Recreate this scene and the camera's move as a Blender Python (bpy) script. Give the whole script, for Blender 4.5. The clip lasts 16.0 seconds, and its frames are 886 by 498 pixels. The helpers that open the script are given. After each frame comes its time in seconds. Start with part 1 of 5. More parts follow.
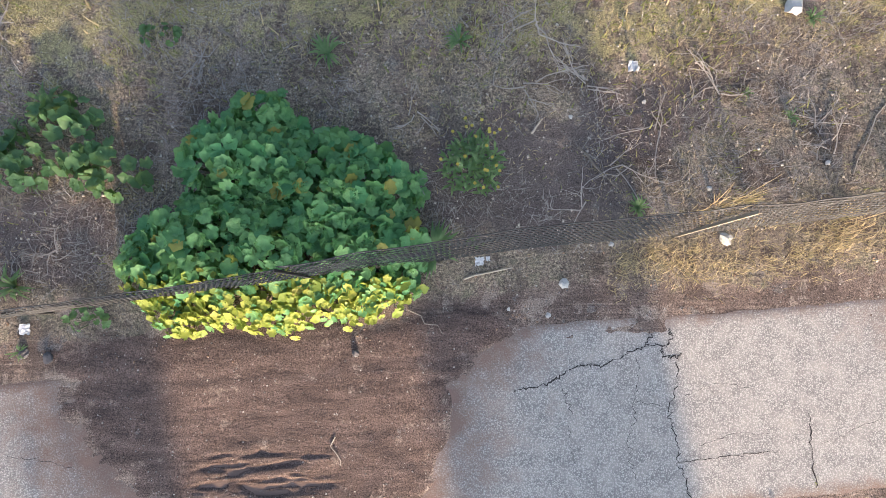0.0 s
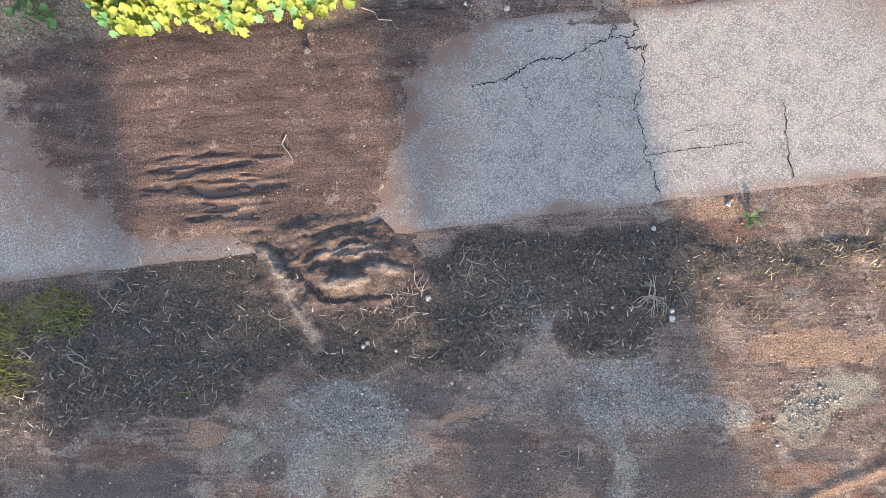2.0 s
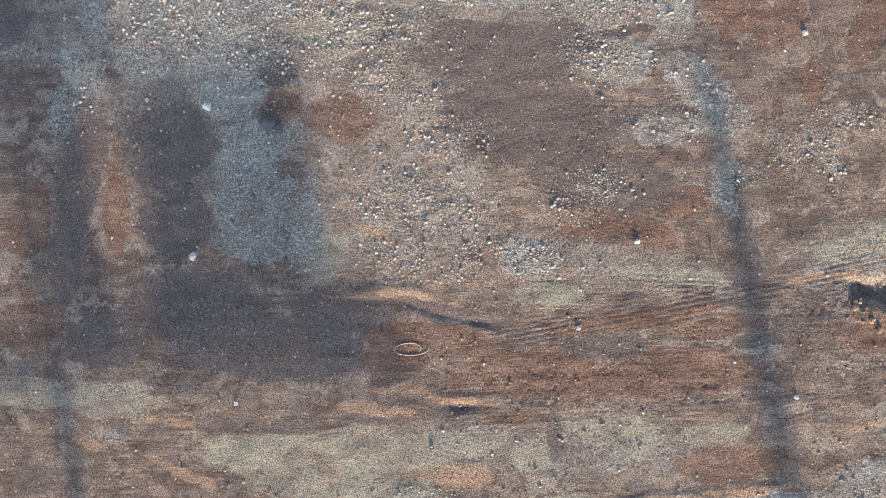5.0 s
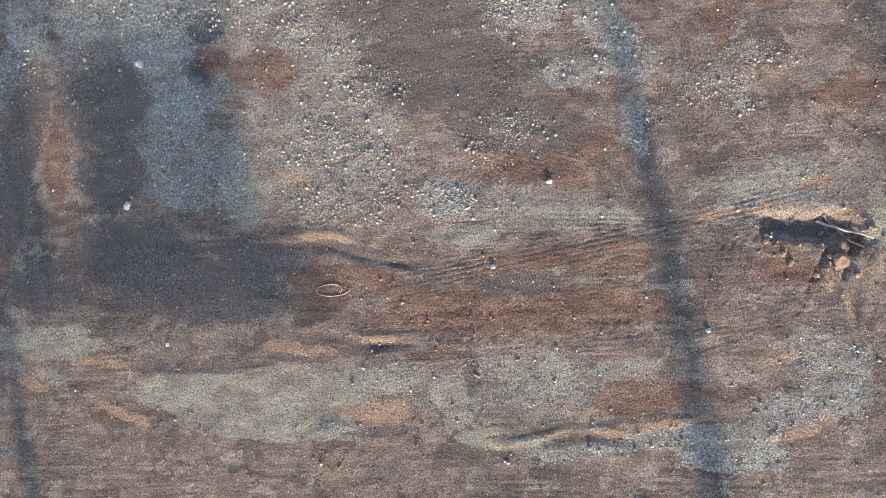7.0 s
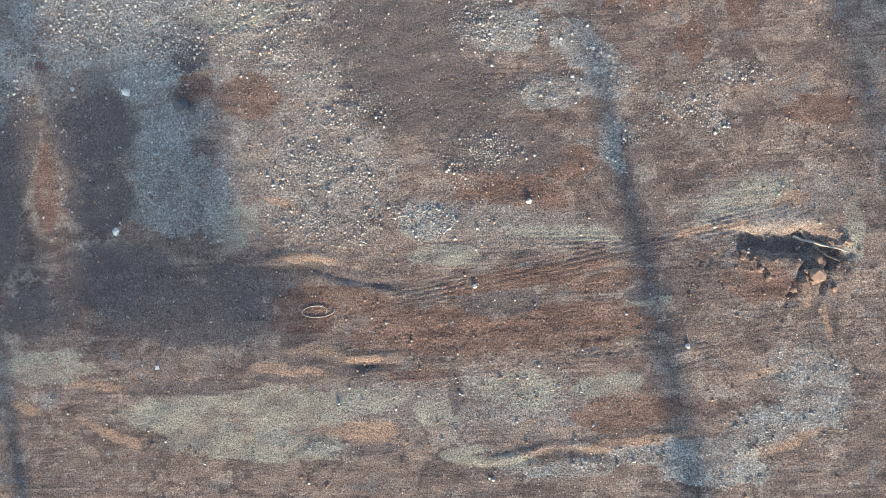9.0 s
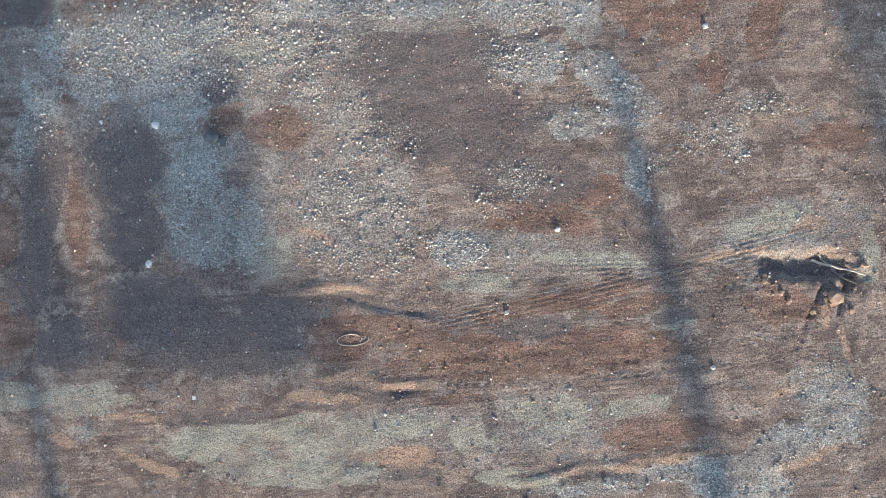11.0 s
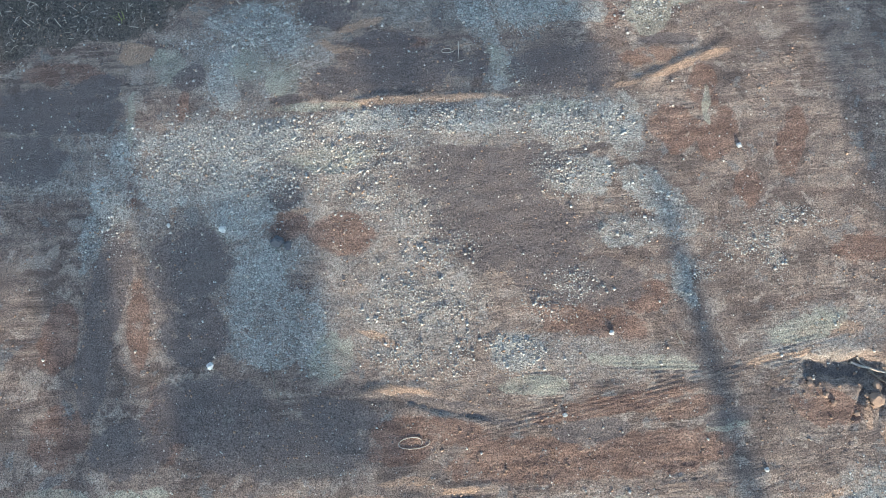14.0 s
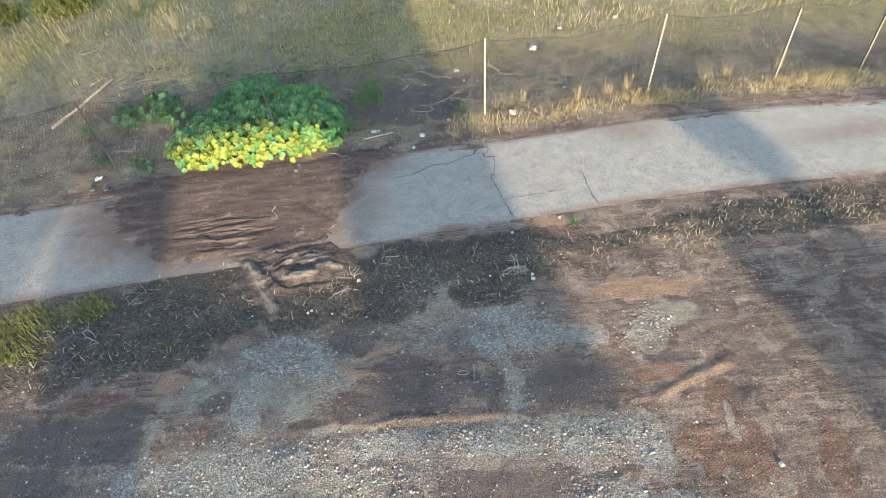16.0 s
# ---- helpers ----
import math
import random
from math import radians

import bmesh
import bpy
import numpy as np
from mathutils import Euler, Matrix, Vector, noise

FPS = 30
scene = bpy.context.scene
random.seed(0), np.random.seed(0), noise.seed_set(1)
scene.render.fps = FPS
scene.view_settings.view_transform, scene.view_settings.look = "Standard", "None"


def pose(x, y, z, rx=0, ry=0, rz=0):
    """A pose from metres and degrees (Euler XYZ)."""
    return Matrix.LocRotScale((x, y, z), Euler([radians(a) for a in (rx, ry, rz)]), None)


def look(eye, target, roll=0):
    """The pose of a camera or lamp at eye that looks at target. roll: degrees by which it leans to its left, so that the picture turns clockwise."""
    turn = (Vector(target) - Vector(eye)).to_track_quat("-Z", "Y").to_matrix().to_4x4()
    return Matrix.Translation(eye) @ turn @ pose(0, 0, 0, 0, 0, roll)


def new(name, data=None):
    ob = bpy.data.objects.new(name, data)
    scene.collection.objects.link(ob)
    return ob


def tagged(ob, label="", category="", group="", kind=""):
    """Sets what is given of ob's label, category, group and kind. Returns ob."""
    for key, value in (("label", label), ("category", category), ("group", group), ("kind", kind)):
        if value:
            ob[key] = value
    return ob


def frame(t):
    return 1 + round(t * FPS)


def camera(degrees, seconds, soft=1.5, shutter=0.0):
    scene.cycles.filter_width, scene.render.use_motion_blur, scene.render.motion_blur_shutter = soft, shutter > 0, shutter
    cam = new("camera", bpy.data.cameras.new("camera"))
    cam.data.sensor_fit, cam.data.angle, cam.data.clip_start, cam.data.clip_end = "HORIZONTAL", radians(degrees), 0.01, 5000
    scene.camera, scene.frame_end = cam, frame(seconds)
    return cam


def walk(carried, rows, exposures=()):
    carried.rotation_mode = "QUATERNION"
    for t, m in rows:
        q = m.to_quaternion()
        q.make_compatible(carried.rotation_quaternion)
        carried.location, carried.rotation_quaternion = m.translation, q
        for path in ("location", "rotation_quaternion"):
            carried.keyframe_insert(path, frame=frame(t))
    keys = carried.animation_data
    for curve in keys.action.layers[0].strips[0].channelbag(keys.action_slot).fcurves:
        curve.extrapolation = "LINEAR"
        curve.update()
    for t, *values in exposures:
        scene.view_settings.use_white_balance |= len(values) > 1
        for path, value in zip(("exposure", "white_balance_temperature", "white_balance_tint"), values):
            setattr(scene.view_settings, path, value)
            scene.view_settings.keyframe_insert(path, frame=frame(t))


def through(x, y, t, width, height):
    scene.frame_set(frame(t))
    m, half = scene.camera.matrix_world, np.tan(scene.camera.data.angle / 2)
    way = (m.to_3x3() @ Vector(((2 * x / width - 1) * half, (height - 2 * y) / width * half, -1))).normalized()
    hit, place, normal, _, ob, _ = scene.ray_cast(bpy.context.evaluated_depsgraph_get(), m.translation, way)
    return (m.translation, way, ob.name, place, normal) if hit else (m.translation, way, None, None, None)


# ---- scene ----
cam = camera(83.9, 16.0, soft=0.75)
PATH = [
    (0, 0.036, 0.217, 5.664, 2.67, 0.14, -0.14),
    (0.5, 0.139, -0.336, 5.635, 2.78, 0.48, -0.84),
    (1, 0.277, -1.143, 5.566, 3.11, 0.81, -1.17),
    (1.5, 0.428, -2.107, 5.386, 3.17, 1.16, -1.14),
    (2, 0.590, -3.181, 5.264, 3.05, 1.21, -0.87),
    (2.5, 0.668, -4.438, 5.139, 3.10, 0.82, -0.84),
    (3, 0.792, -5.784, 5.162, 2.26, 1.24, -1.02),
    (3.5, 0.950, -6.878, 5.214, 1.82, 1.62, -0.73),
    (4, 1.082, -7.686, 5.091, 1.70, 1.45, -0.68),
    (4.5, 1.303, -8.293, 4.998, 1.91, 1.46, -0.61),
    (5, 1.562, -8.714, 4.935, 1.85, 1.75, -0.63),
    (7.5, 2.728, -9.394, 5.047, 2.69, 3.96, -1.65),
    (8, 2.815, -9.363, 5.053, 2.85, 4.08, -1.75),
    (10.5, 2.516, -8.908, 5.230, 2.04, 3.28, -3.46),
    (11, 2.360, -8.835, 5.269, 2.02, 2.81, -3.44),
    (11.5, 2.206, -8.733, 5.322, 1.75, 2.35, -3.40),
    (12, 2.055, -8.663, 5.370, 1.70, 1.90, -3.31),
    (12.5, 1.913, -8.592, 5.410, 1.55, 1.57, -3.25),
    (13, 1.786, -8.497, 5.443, 1.19, 1.29, -3.16),
    (13.4, 1.673, -8.469, 5.471, 1.35, 0.96, -3.11),
    (13.5, 1.645, -8.462, 5.478, 1.39, 0.88, -3.09),
    (13.62, 1.625, -8.399, 5.499, 2.69, 0.86, -3.18),
    (14, 1.562, -8.199, 5.565, 7.62, 0.81, -3.45),
    (14.5, 1.666, -8.109, 5.541, 15.61, 2.29, -3.34),
    (15, 1.712, -8.106, 5.590, 24.13, 3.05, -3.06),
    (15.5, 1.624, -8.124, 5.661, 32.73, 3.12, -3.30),
    (16, 1.595, -8.026, 5.709, 41.67, 3.28, -3.80),
]
# seconds, stops, kelvin, tint: the clip's camera cools its picture on the way
EXPOSURES = [(0.0, 1.75, 5400, 10), (2.0, 1.68, 5280, 9), (5.0, 1.46, 5150, 4), (8.0, 1.41, 4900, 1), (11.0, 1.47, 4780, 0), (14.5, 1.60, 4600, -5), (16.0, 1.58, 5060, -2)]
walk(cam, [(t, pose(x, y, z, rx, ry, rz)) for t, x, y, z, rx, ry, rz in PATH], exposures=EXPOSURES)

# ---- light: a low evening sun behind the camera, clear sky ----
SUN_EL, SUN_SLOPE = 14.0, -0.20          # degrees up; metres in x per metre in y along a shadow
sun_way = Vector((SUN_SLOPE, 1.0, -math.tan(radians(SUN_EL)) * math.hypot(1, SUN_SLOPE))).normalized()
world = bpy.data.worlds.new("sky")
world.use_nodes = True
scene.world = world
sky = world.node_tree.nodes.new("ShaderNodeTexSky")
sky.sky_type, sky.sun_disc = "NISHITA", False
sky.air_density, sky.dust_density, sky.ozone_density = 0.8, 3.0, 0.4
sky.sun_elevation, sky.sun_rotation = radians(SUN_EL), math.atan2(-sun_way.x, -sun_way.y)
haze = world.node_tree.nodes.new("ShaderNodeHueSaturation")
haze.inputs["Saturation"].default_value = 0.62
world.node_tree.links.new(sky.outputs[0], haze.inputs["Color"])
world.node_tree.links.new(haze.outputs[0], world.node_tree.nodes["Background"].inputs[0])
world.node_tree.nodes["Background"].inputs[1].default_value = 0.125
sun_data = bpy.data.lights.new("sun", "SUN")
sun_data.energy, sun_data.angle, sun_data.color = 4.5, radians(0.8), (1.0, 0.66, 0.37)
sun = new("sun", sun_data)
sun.matrix_world = look(-60 * sun_way, (0, 0, 0))


# ---- noise on arrays ----
def lattice(ix, iy, seed):
    h = (ix * 374761393 + iy * 668265263 + seed * 982451653) & 0xFFFFFFFF
    h = ((h ^ (h >> 13)) * 1274126177) & 0xFFFFFFFF
    return ((h ^ (h >> 16)) & 0xFFFF) / 65535.0


def vnoise(x, y, size, seed=0):
    """Value noise, 0 to 1, with cells of the given size in metres."""
    u, v = np.asarray(x) / size, np.asarray(y) / size
    ix, iy = np.floor(u).astype(np.int64), np.floor(v).astype(np.int64)
    fu, fv = u - ix, v - iy
    fu, fv = fu * fu * (3 - 2 * fu), fv * fv * (3 - 2 * fv)
    a, b = lattice(ix, iy, seed), lattice(ix + 1, iy, seed)
    c, d = lattice(ix, iy + 1, seed), lattice(ix + 1, iy + 1, seed)
    return (a * (1 - fu) + b * fu) * (1 - fv) + (c * (1 - fu) + d * fu) * fv


def fbm(x, y, size, seed=0, octaves=4):
    out, amp, total = 0.0, 1.0, 0.0
    for k in range(octaves):
        out = out + amp * vnoise(x, y, size / 2**k, seed + 17 * k)
        total += amp
        amp *= 0.55
    return out / total


def smooth(a, b, v):
    u = np.clip((v - a) / (b - a), 0, 1)
    return u * u * (3 - 2 * u)


def patch(x, y, spots, ragged=0.5, size=0.8, seed=1, edge=0.35):
    """1 inside any of the ellipses (cx, cy, rx, ry, turn in degrees), 0 outside, with ragged rims."""
    wob = (fbm(x, y, size, seed) - 0.5) * 1.2 * ragged + (fbm(x, y, 0.12, seed + 7, 3) - 0.5) * 0.6 * ragged
    x = x + 1.1 * ragged * size * (fbm(x, y, size, seed + 3, 5) - 0.5)
    y = y + 0.8 * ragged * size * (fbm(x, y, size, seed + 5, 5) - 0.5)
    best = np.zeros(np.shape(x))
    for cx, cy, rx, ry, turn in spots:
        c, s = math.cos(radians(turn)), math.sin(radians(turn))
        u, v = ((x - cx) * c + (y - cy) * s) / rx, ((y - cy) * c - (x - cx) * s) / ry
        best = np.maximum(best, smooth(1 + edge, 1 - edge, np.hypot(u, v) + wob))
    return best


# ---- the plan ----
def curve(x):
    """How far the paving and the fence turn away in the east."""
    u = np.clip(x - 4.0, 0, 7)
    return 0.012 * u * u + 0.17 * np.maximum(x - 11.0, 0)


def road_top(x):
    return -0.52 + 0.10 * x - curve(x) + 0.06 * np.sin(0.9 * x + 0.5) * np.exp(-((x - 2) / 5.0) ** 2)


def road_low(x):
    return -2.78 + 0.105 * x - curve(x)


def fence_y(x):
    return 0.28 + 0.12 * x - curve(x)


# patches of ground: centre x, y, half-widths, turn in degrees
# soft brown mud washed over the paving
MUD = [
    (-2.26, -1.43, 1.87, 1.09, -1), (-1.1, -0.81, 1.48, 0.39, 2), (0.13, -0.48, 0.64, 0.24, 7), (-2.85, -0.79, 1.49, 0.32, -1), (-1.36, -2.07, 1.21, 0.7, -1), (-0.46, -1.33, 0.58, 0.7, -1),
    (-2.31, -2.04, 0.92, 0.74, -1),
]
# grey stony ground: the west, the east, the strip below the verge
GRAVEL_WEST = [
    (-1.12, -5.95, 0.58, 0.29, -3), (-0.94, -6.48, 0.55, 0.35, -3), (-0.77, -6.94, 0.38, 0.26, -3), (-0.47, -7.47, 0.38, 0.25, -3), (-0.5, -7.97, 0.44, 0.38, -3), (-0.45, -8.38, 0.48, 0.29, -3), (0.06, -8.38, 0.19, 0.38, -13), (-2.38, -6.57, 0.13, 0.26, -3),
    (-2.26, -6.9, 0.18, 0.33, -3), (-2.5, -7.14, 0.13, 0.39, -8), (-1.87, -6.16, 0.05, 0.29, 3), (3.65, -7.36, 0.42, 0.17, 2), (3.98, -6.98, 0.36, 0.21, -43), (4.29, -7.34, 0.21, 0.15, 17), (4.22, -7.95, 0.11, 0.3, 7), (2.28, -8.66, 0.28, 0.21, -3),
]
GRAVEL_EAST = [
    (5.42, -10.9, 0.87, 0.19, 15), (6.04, -10.46, 0.35, 0.4, 27), (4.11, -11.15, 1.06, 0.11, 5), (4.99, -11.21, 0.58, 0.17, -3), (1.17, -10.98, 0.24, 0.06, -3), (-1.93, -10.42, 0.19, 0.09, -3), (3.09, -6.64, 0.43, 0.28, -18),
]
GRAVEL_STRIP = [
    (-0.73, -4.55, 0.44, 0.27, -1), (-0.96, -5.19, 0.21, 0.53, -1), (-0.2, -4.73, 0.27, 0.27, -1), (2.14, -4.76, 0.17, 0.47, 24), (2.44, -5.34, 0.21, 0.29, 19), (2.73, -4.6, 0.41, 0.2, -1), (3.37, -4.66, 0.29, 0.14, -1), (2.33, -4.24, 0.35, 0.2, -1),
    (-0.73, -5.94, 0.82, 0.23, -1), (-1.55, -6.04, 0.35, 0.35, -11), (-2.13, -6.09, 0.18, 0.35, -11), (0.96, -5.84, 0.87, 0.15, -1), (2.11, -5.91, 0.75, 0.18, -1), (3.19, -5.98, 0.63, 0.22, -1), (-1.37, -6.5, 1.05, 0.23, -1), (-3.96, -5.79, 0.13, 0.48, -1),
    (3.75, -6.15, 0.17, 0.34, -1), (1.29, -3.69, 0.35, 0.35, -31),
]
GRAVEL = GRAVEL_WEST + GRAVEL_EAST + GRAVEL_STRIP
# loose chippings
STONY_SOUTH = [
    (0.47, -6.32, 0.35, 0.35, -3), (0.77, -6.79, 0.25, 0.22, -3), (1.19, -7.07, 0.25, 0.28, -3), (1.42, -7.53, 0.34, 0.2, 17), (1.08, -8, 0.34, 0.25, -3), (1.45, -8.12, 0.4, 0.24, -3), (0.99, -8.62, 0.37, 0.17, -18), (1.63, -8.72, 0.09, 0.25, -13),
    (4.46, -7.91, 0.17, 0.11, 17), (5.52, -7.3, 0.42, 0.13, -8), (5.02, -7.57, 0.27, 0.18, -3), (5.24, -7.83, 0.13, 0.13, -3), (3, -7.94, 0.24, 0.17, -3), (2.62, -8.19, 0.24, 0.15, -3), (2.28, -8.63, 0.31, 0.17, -3), (3.02, -6.69, 0.34, 0.18, -3),
]
STONY_NORTH = [
    (-0.26, -6.06, 0.87, 0.29, -1), (0.6, -6.23, 0.63, 0.26, -1), (1.53, -5.9, 0.75, 0.16, -1), (2.67, -4.54, 0.46, 0.26, -1), (-0.49, -4.67, 0.47, 0.3, -1), (4.18, -4.62, 0.35, 0.2, -1), (-0.5, -6.51, 0.87, 0.23, -1), (3.19, -6.03, 0.57, 0.23, -1),
    (-1.55, -6.16, 0.35, 0.35, -1),
]
STONY = STONY_SOUTH + STONY_NORTH
# dark damp mud, with tree shadow and the hole's shade painted in as well
DAMP_SHADE_SOUTH = [
    (-1.37, -7.47, 0.48, 0.42, -3), (-1.34, -8.23, 0.38, 0.38, -8), (-1.18, -9.06, 0.7, 0.35, -3), (-0.31, -9.54, 0.94, 0.31, -3), (0.27, -9.2, 0.44, 0.17, -13), (-2.03, -9.45, 0.45, 0.29, -3), (-2.29, -7.67, 0.23, 0.71, -8), (-2.45, -8.55, 0.18, 0.52, -8),
    (-0.35, -10.29, 0.59, 0.08, -1), (-0.85, -10.3, 0.19, 0.06, 7), (0.59, -10.23, 0.25, 0.04, 0), (1.57, -9.22, 0.68, 0.08, -16), (1.37, -10.15, 0.25, 0.06, 5), (1.91, -6.49, 0.62, 0.24, -8), (2.26, -7.02, 0.56, 0.37, -3), (2.66, -7.48, 0.49, 0.28, -13),
    (-0.25, -6.69, 0.24, 0.18, -3), (5.8, -9.05, 0.35, 0.08, -11),
]
DAMP_EDGE = [
    (1.6, -10.98, 0.37, 0.06, 5), (3.35, -10.97, 0.72, 0.04, 9), (-2.72, -10.81, 0.26, 0.16, -3), (4.53, -9.46, 0.3, 0.08, 12), (3.02, -9.53, 0.42, 0.12, 3), (2.48, -10.38, 0.07, 0.24, 7),
    (2.09, -6.63, 0.93, 0.37, -3), (2.37, -7.27, 0.92, 0.46, -8), (3.01, -7.88, 0.79, 0.3, -11),
]
DAMP_NORTH = [
    (1.14, -5.24, 0.99, 0.26, 2), (0.97, -4.86, 0.35, 0.13, -1), (3.11, -5.35, 0.69, 0.32, -1), (2.58, -5.63, 0.23, 0.07, -1), (4.38, -5.08, 0.34, 0.07, -6), (-1.38, -5.18, 0.21, 0.15, 19), (-0.26, -5.51, 0.16, 0.05, -1), (-3.03, -5.51, 0.89, 0.3, -1),
    (-3.37, -6.08, 0.53, 0.3, -1), (-2.5, -5.28, 0.3, 0.18, -1), (0.28, -4.38, 0.35, 0.24, -1), (1.41, -6.3, 0.17, 0.02, -1), (2.61, -6.42, 0.26, 0.15, 9), (3.23, -6.38, 0.28, 0.05, 9), (0.32, -5.46, 0.23, 0.06, -1),
]
DAMP_FIELD = [(1.0, 1.3, 1.3, 0.75, 0), (-4.6, 0.6, 0.8, 0.5, 0), (2.4, 2.05, 0.9, 0.5, 20)]
DAMP_SHADE = DAMP_SHADE_SOUTH + DAMP_EDGE + DAMP_NORTH + DAMP_FIELD
# pale trampled crust
PALE_SOUTH = [
    (-2.82, -9.97, 0.48, 0.15, -3), (-1.92, -10.05, 0.54, 0.17, -3), (-0.36, -10.61, 0.69, 0.24, -6), (0.64, -10.56, 0.86, 0.22, -3), (0.37, -10.92, 0.99, 0.17, -3), (1.56, -10.49, 0.43, 0.16, -3), (2.35, -10.63, 0.27, 0.13, -3), (3.14, -10.44, 0.42, 0.22, 2),
    (2.8, -11.09, 0.42, 0.1, -3), (3.98, -10.39, 0.36, 0.12, 5), (-0.93, -9.13, 0.08, 0.23, -11), (-0.07, -9.75, 0.31, 0.08, -3), (0.24, -8.58, 0.23, 0.31, -23), (5.54, -8.55, 0.53, 0.14, 12), (3.67, -8.84, 0.72, 0.08, -7), (2.45, -9.01, 0.37, 0.12, -3),
    (4.52, -9.55, 0.27, 0.06, 5), (6.5, -8.94, 0.09, 0.35, -3),
]
PALE_NORTH = [
    (-1.67, -5, 0.21, 0.27, 9), (-0.67, -5.07, 0.27, 0.21, -11), (-0.26, -5.25, 0.21, 0.26, -1), (-2.08, -5.63, 0.04, 0.32, -6), (2.33, -5.23, 0.13, 0.23, 29), (2.64, -5.46, 0.07, 0.21, -11), (4.17, -4.73, 0.26, 0.26, -1), (4.65, -4.45, 0.35, 0.2, -1),
    (0.31, -6.3, 0.52, 0.17, -1), (2.97, -5.86, 0.34, 0.09, -1), (4.73, -5.94, 0.04, 0.25, -1), (0.09, -5.66, 0.52, 0.05, -3),
]
PALE = PALE_SOUTH + PALE_NORTH
# reddish rolled mud and brown trampled ground; the sunlit western strip is painted reddish too
TRACK_SUN_SOUTH = [
    (-0.26, -7.1, 0.29, 0.17, 7), (0.37, -7.21, 0.38, 0.23, -3), (0.94, -9.54, 0.37, 0.25, -3), (1.44, -9.45, 0.49, 0.14, -8), (2.28, -9.79, 0.91, 0.24, 0), (3.61, -9.8, 0.9, 0.23, 2), (2.19, -10.24, 0.42, 0.07, 0), (2.98, -8.31, 0.73, 0.21, -11),
    (3.72, -8.11, 0.3, 0.18, -3), (4.12, -9.35, 0.36, 0.1, 9), (3.16, -9.29, 0.9, 0.1, 7), (4.14, -10.67, 0.53, 0.15, 5), (5.59, -9.43, 0.35, 0.2, -13), (4.82, -6.32, 0.22, 0.33, -13), (5.65, -6.45, 0.14, 0.48, -23), (5.07, -6.96, 0.16, 0.22, -3),
    (6.26, -7.72, 0.35, 0.18, -3), (-1.67, -9.22, 0.23, 0.45, 11), (-1.95, -8.14, 0.13, 0.52, 5),
]
TRACK_SUN_NORTH = [
    (-2.83, -8.21, 0.23, 0.39, -3), (-2.8, -9.29, 0.32, 0.32, -3), (-2.05, -6.4, 0.09, 0.39, -8), (-1.49, -5.6, 0.08, 0.26, -3), (4.32, -6.16, 0.28, 0.28, -1), (4.69, -5.71, 0.2, 0.28, -1), (3.71, -4.73, 0.09, 0.15, -1), (-2.02, -6.04, 0.07, 0.35, -9),
    (1.15, -4.95, 0.41, 0.11, -1), (4.14, -5.28, 0.37, 0.11, -1), (3.45, -2.77, 0.35, 0.14, -1), (-2.98, -5.04, 0.48, 0.15, -1),
]
TRACK_SUN = TRACK_SUN_SOUTH + TRACK_SUN_NORTH
# dark soil of the verge
VERGE = [
    (-2.47, -3.44, 0.73, 0.48, 14), (-3.18, -4.09, 1.21, 0.54, -1), (-1.56, -3.82, 0.6, 0.45, -1), (-2.28, -4.35, 0.66, 0.27, -1), (-0.25, -3.6, 0.78, 0.36, -1), (0.46, -3.79, 0.83, 0.41, -1), (1.19, -3.15, 0.89, 0.42, -1), (2.37, -3.23, 0.89, 0.5, -1),
    (2.17, -3.82, 0.53, 0.23, -1), (3.67, -3.07, 1.12, 0.18, -1), (2.97, -2.88, 0.35, 0.21, -1), (-3.77, -4.44, 0.6, 0.36, -1), (-0.49, -4.08, 0.48, 0.13, -1), (4.73, -2.97, 0.58, 0.14, -1), (-4.99, -4.31, 1.09, 0.67, -6),
    (6.6, -2.85, 1.5, 0.35, 2), (8.6, -2.75, 1.6, 0.4, 0), (10.8, -2.85, 1.8, 0.4, -4),
    (-2.11, -3.12, 0.67, 0.33, 17), (-1.51, -3.28, 0.48, 0.42, -1), (-0.73, -3.89, 0.42, 0.3, -1),
]
# thin grey-beige dust over the brown
DUSTY = [
    (0.64, -6.72, 1.2, 0.95, -3), (1.02, -8, 0.94, 0.62, -13), (0.08, -6.17, 2.43, 0.41, -1), (-0.73, -5.07, 1, 0.53, -1), (1.86, -4.35, 1.29, 0.35, -1), (-0.89, -6.8, 0.96, 1.03, -3), (3.19, -8.75, 1.03, 0.24, -7),
    (2.68, -6.03, 1.49, 0.34, -1), (2.47, -10.53, 1.33, 0.36, -3), (-2.54, -6.2, 1.17, 0.41, -1), (5.6, -8.65, 0.88, 0.29, 7),
]
# orange clay on the ridges, and sunlit orange painted along their lit rims
CLAY_SUN_SOUTH = [
    (0.97, -9, 0.37, 0.05, -8), (-0.19, -6.93, 0.27, 0.06, 7), (1.07, -9.95, 0.31, 0.04, 1), (1.56, -10.06, 0.24, 0.04, 5), (0.78, -10.15, 0.43, 0.07, -3), (-1.42, -10.26, 0.32, 0.05, -3), (-2.19, -10.47, 0.22, 0.06, -18), (-1.25, -10.75, 0.32, 0.06, -23),
    (4, -9.33, 0.36, 0.05, 7), (5.17, -8.86, 0.41, 0.04, 9), (5.72, -8.62, 0.41, 0.08, 7), (4.12, -10.97, 0.65, 0.04, 7), (5.64, -11.03, 0.58, 0.05, 22), (5.7, -10.27, 0.41, 0.05, 17), (1.55, -10.79, 0.37, 0.1, -3), (0.75, -8.42, 0.31, 0.05, -23),
    (5.98, -9.54, 0.05, 0.15, 9), (6.18, -9.82, 0.03, 0.23, 7),
]
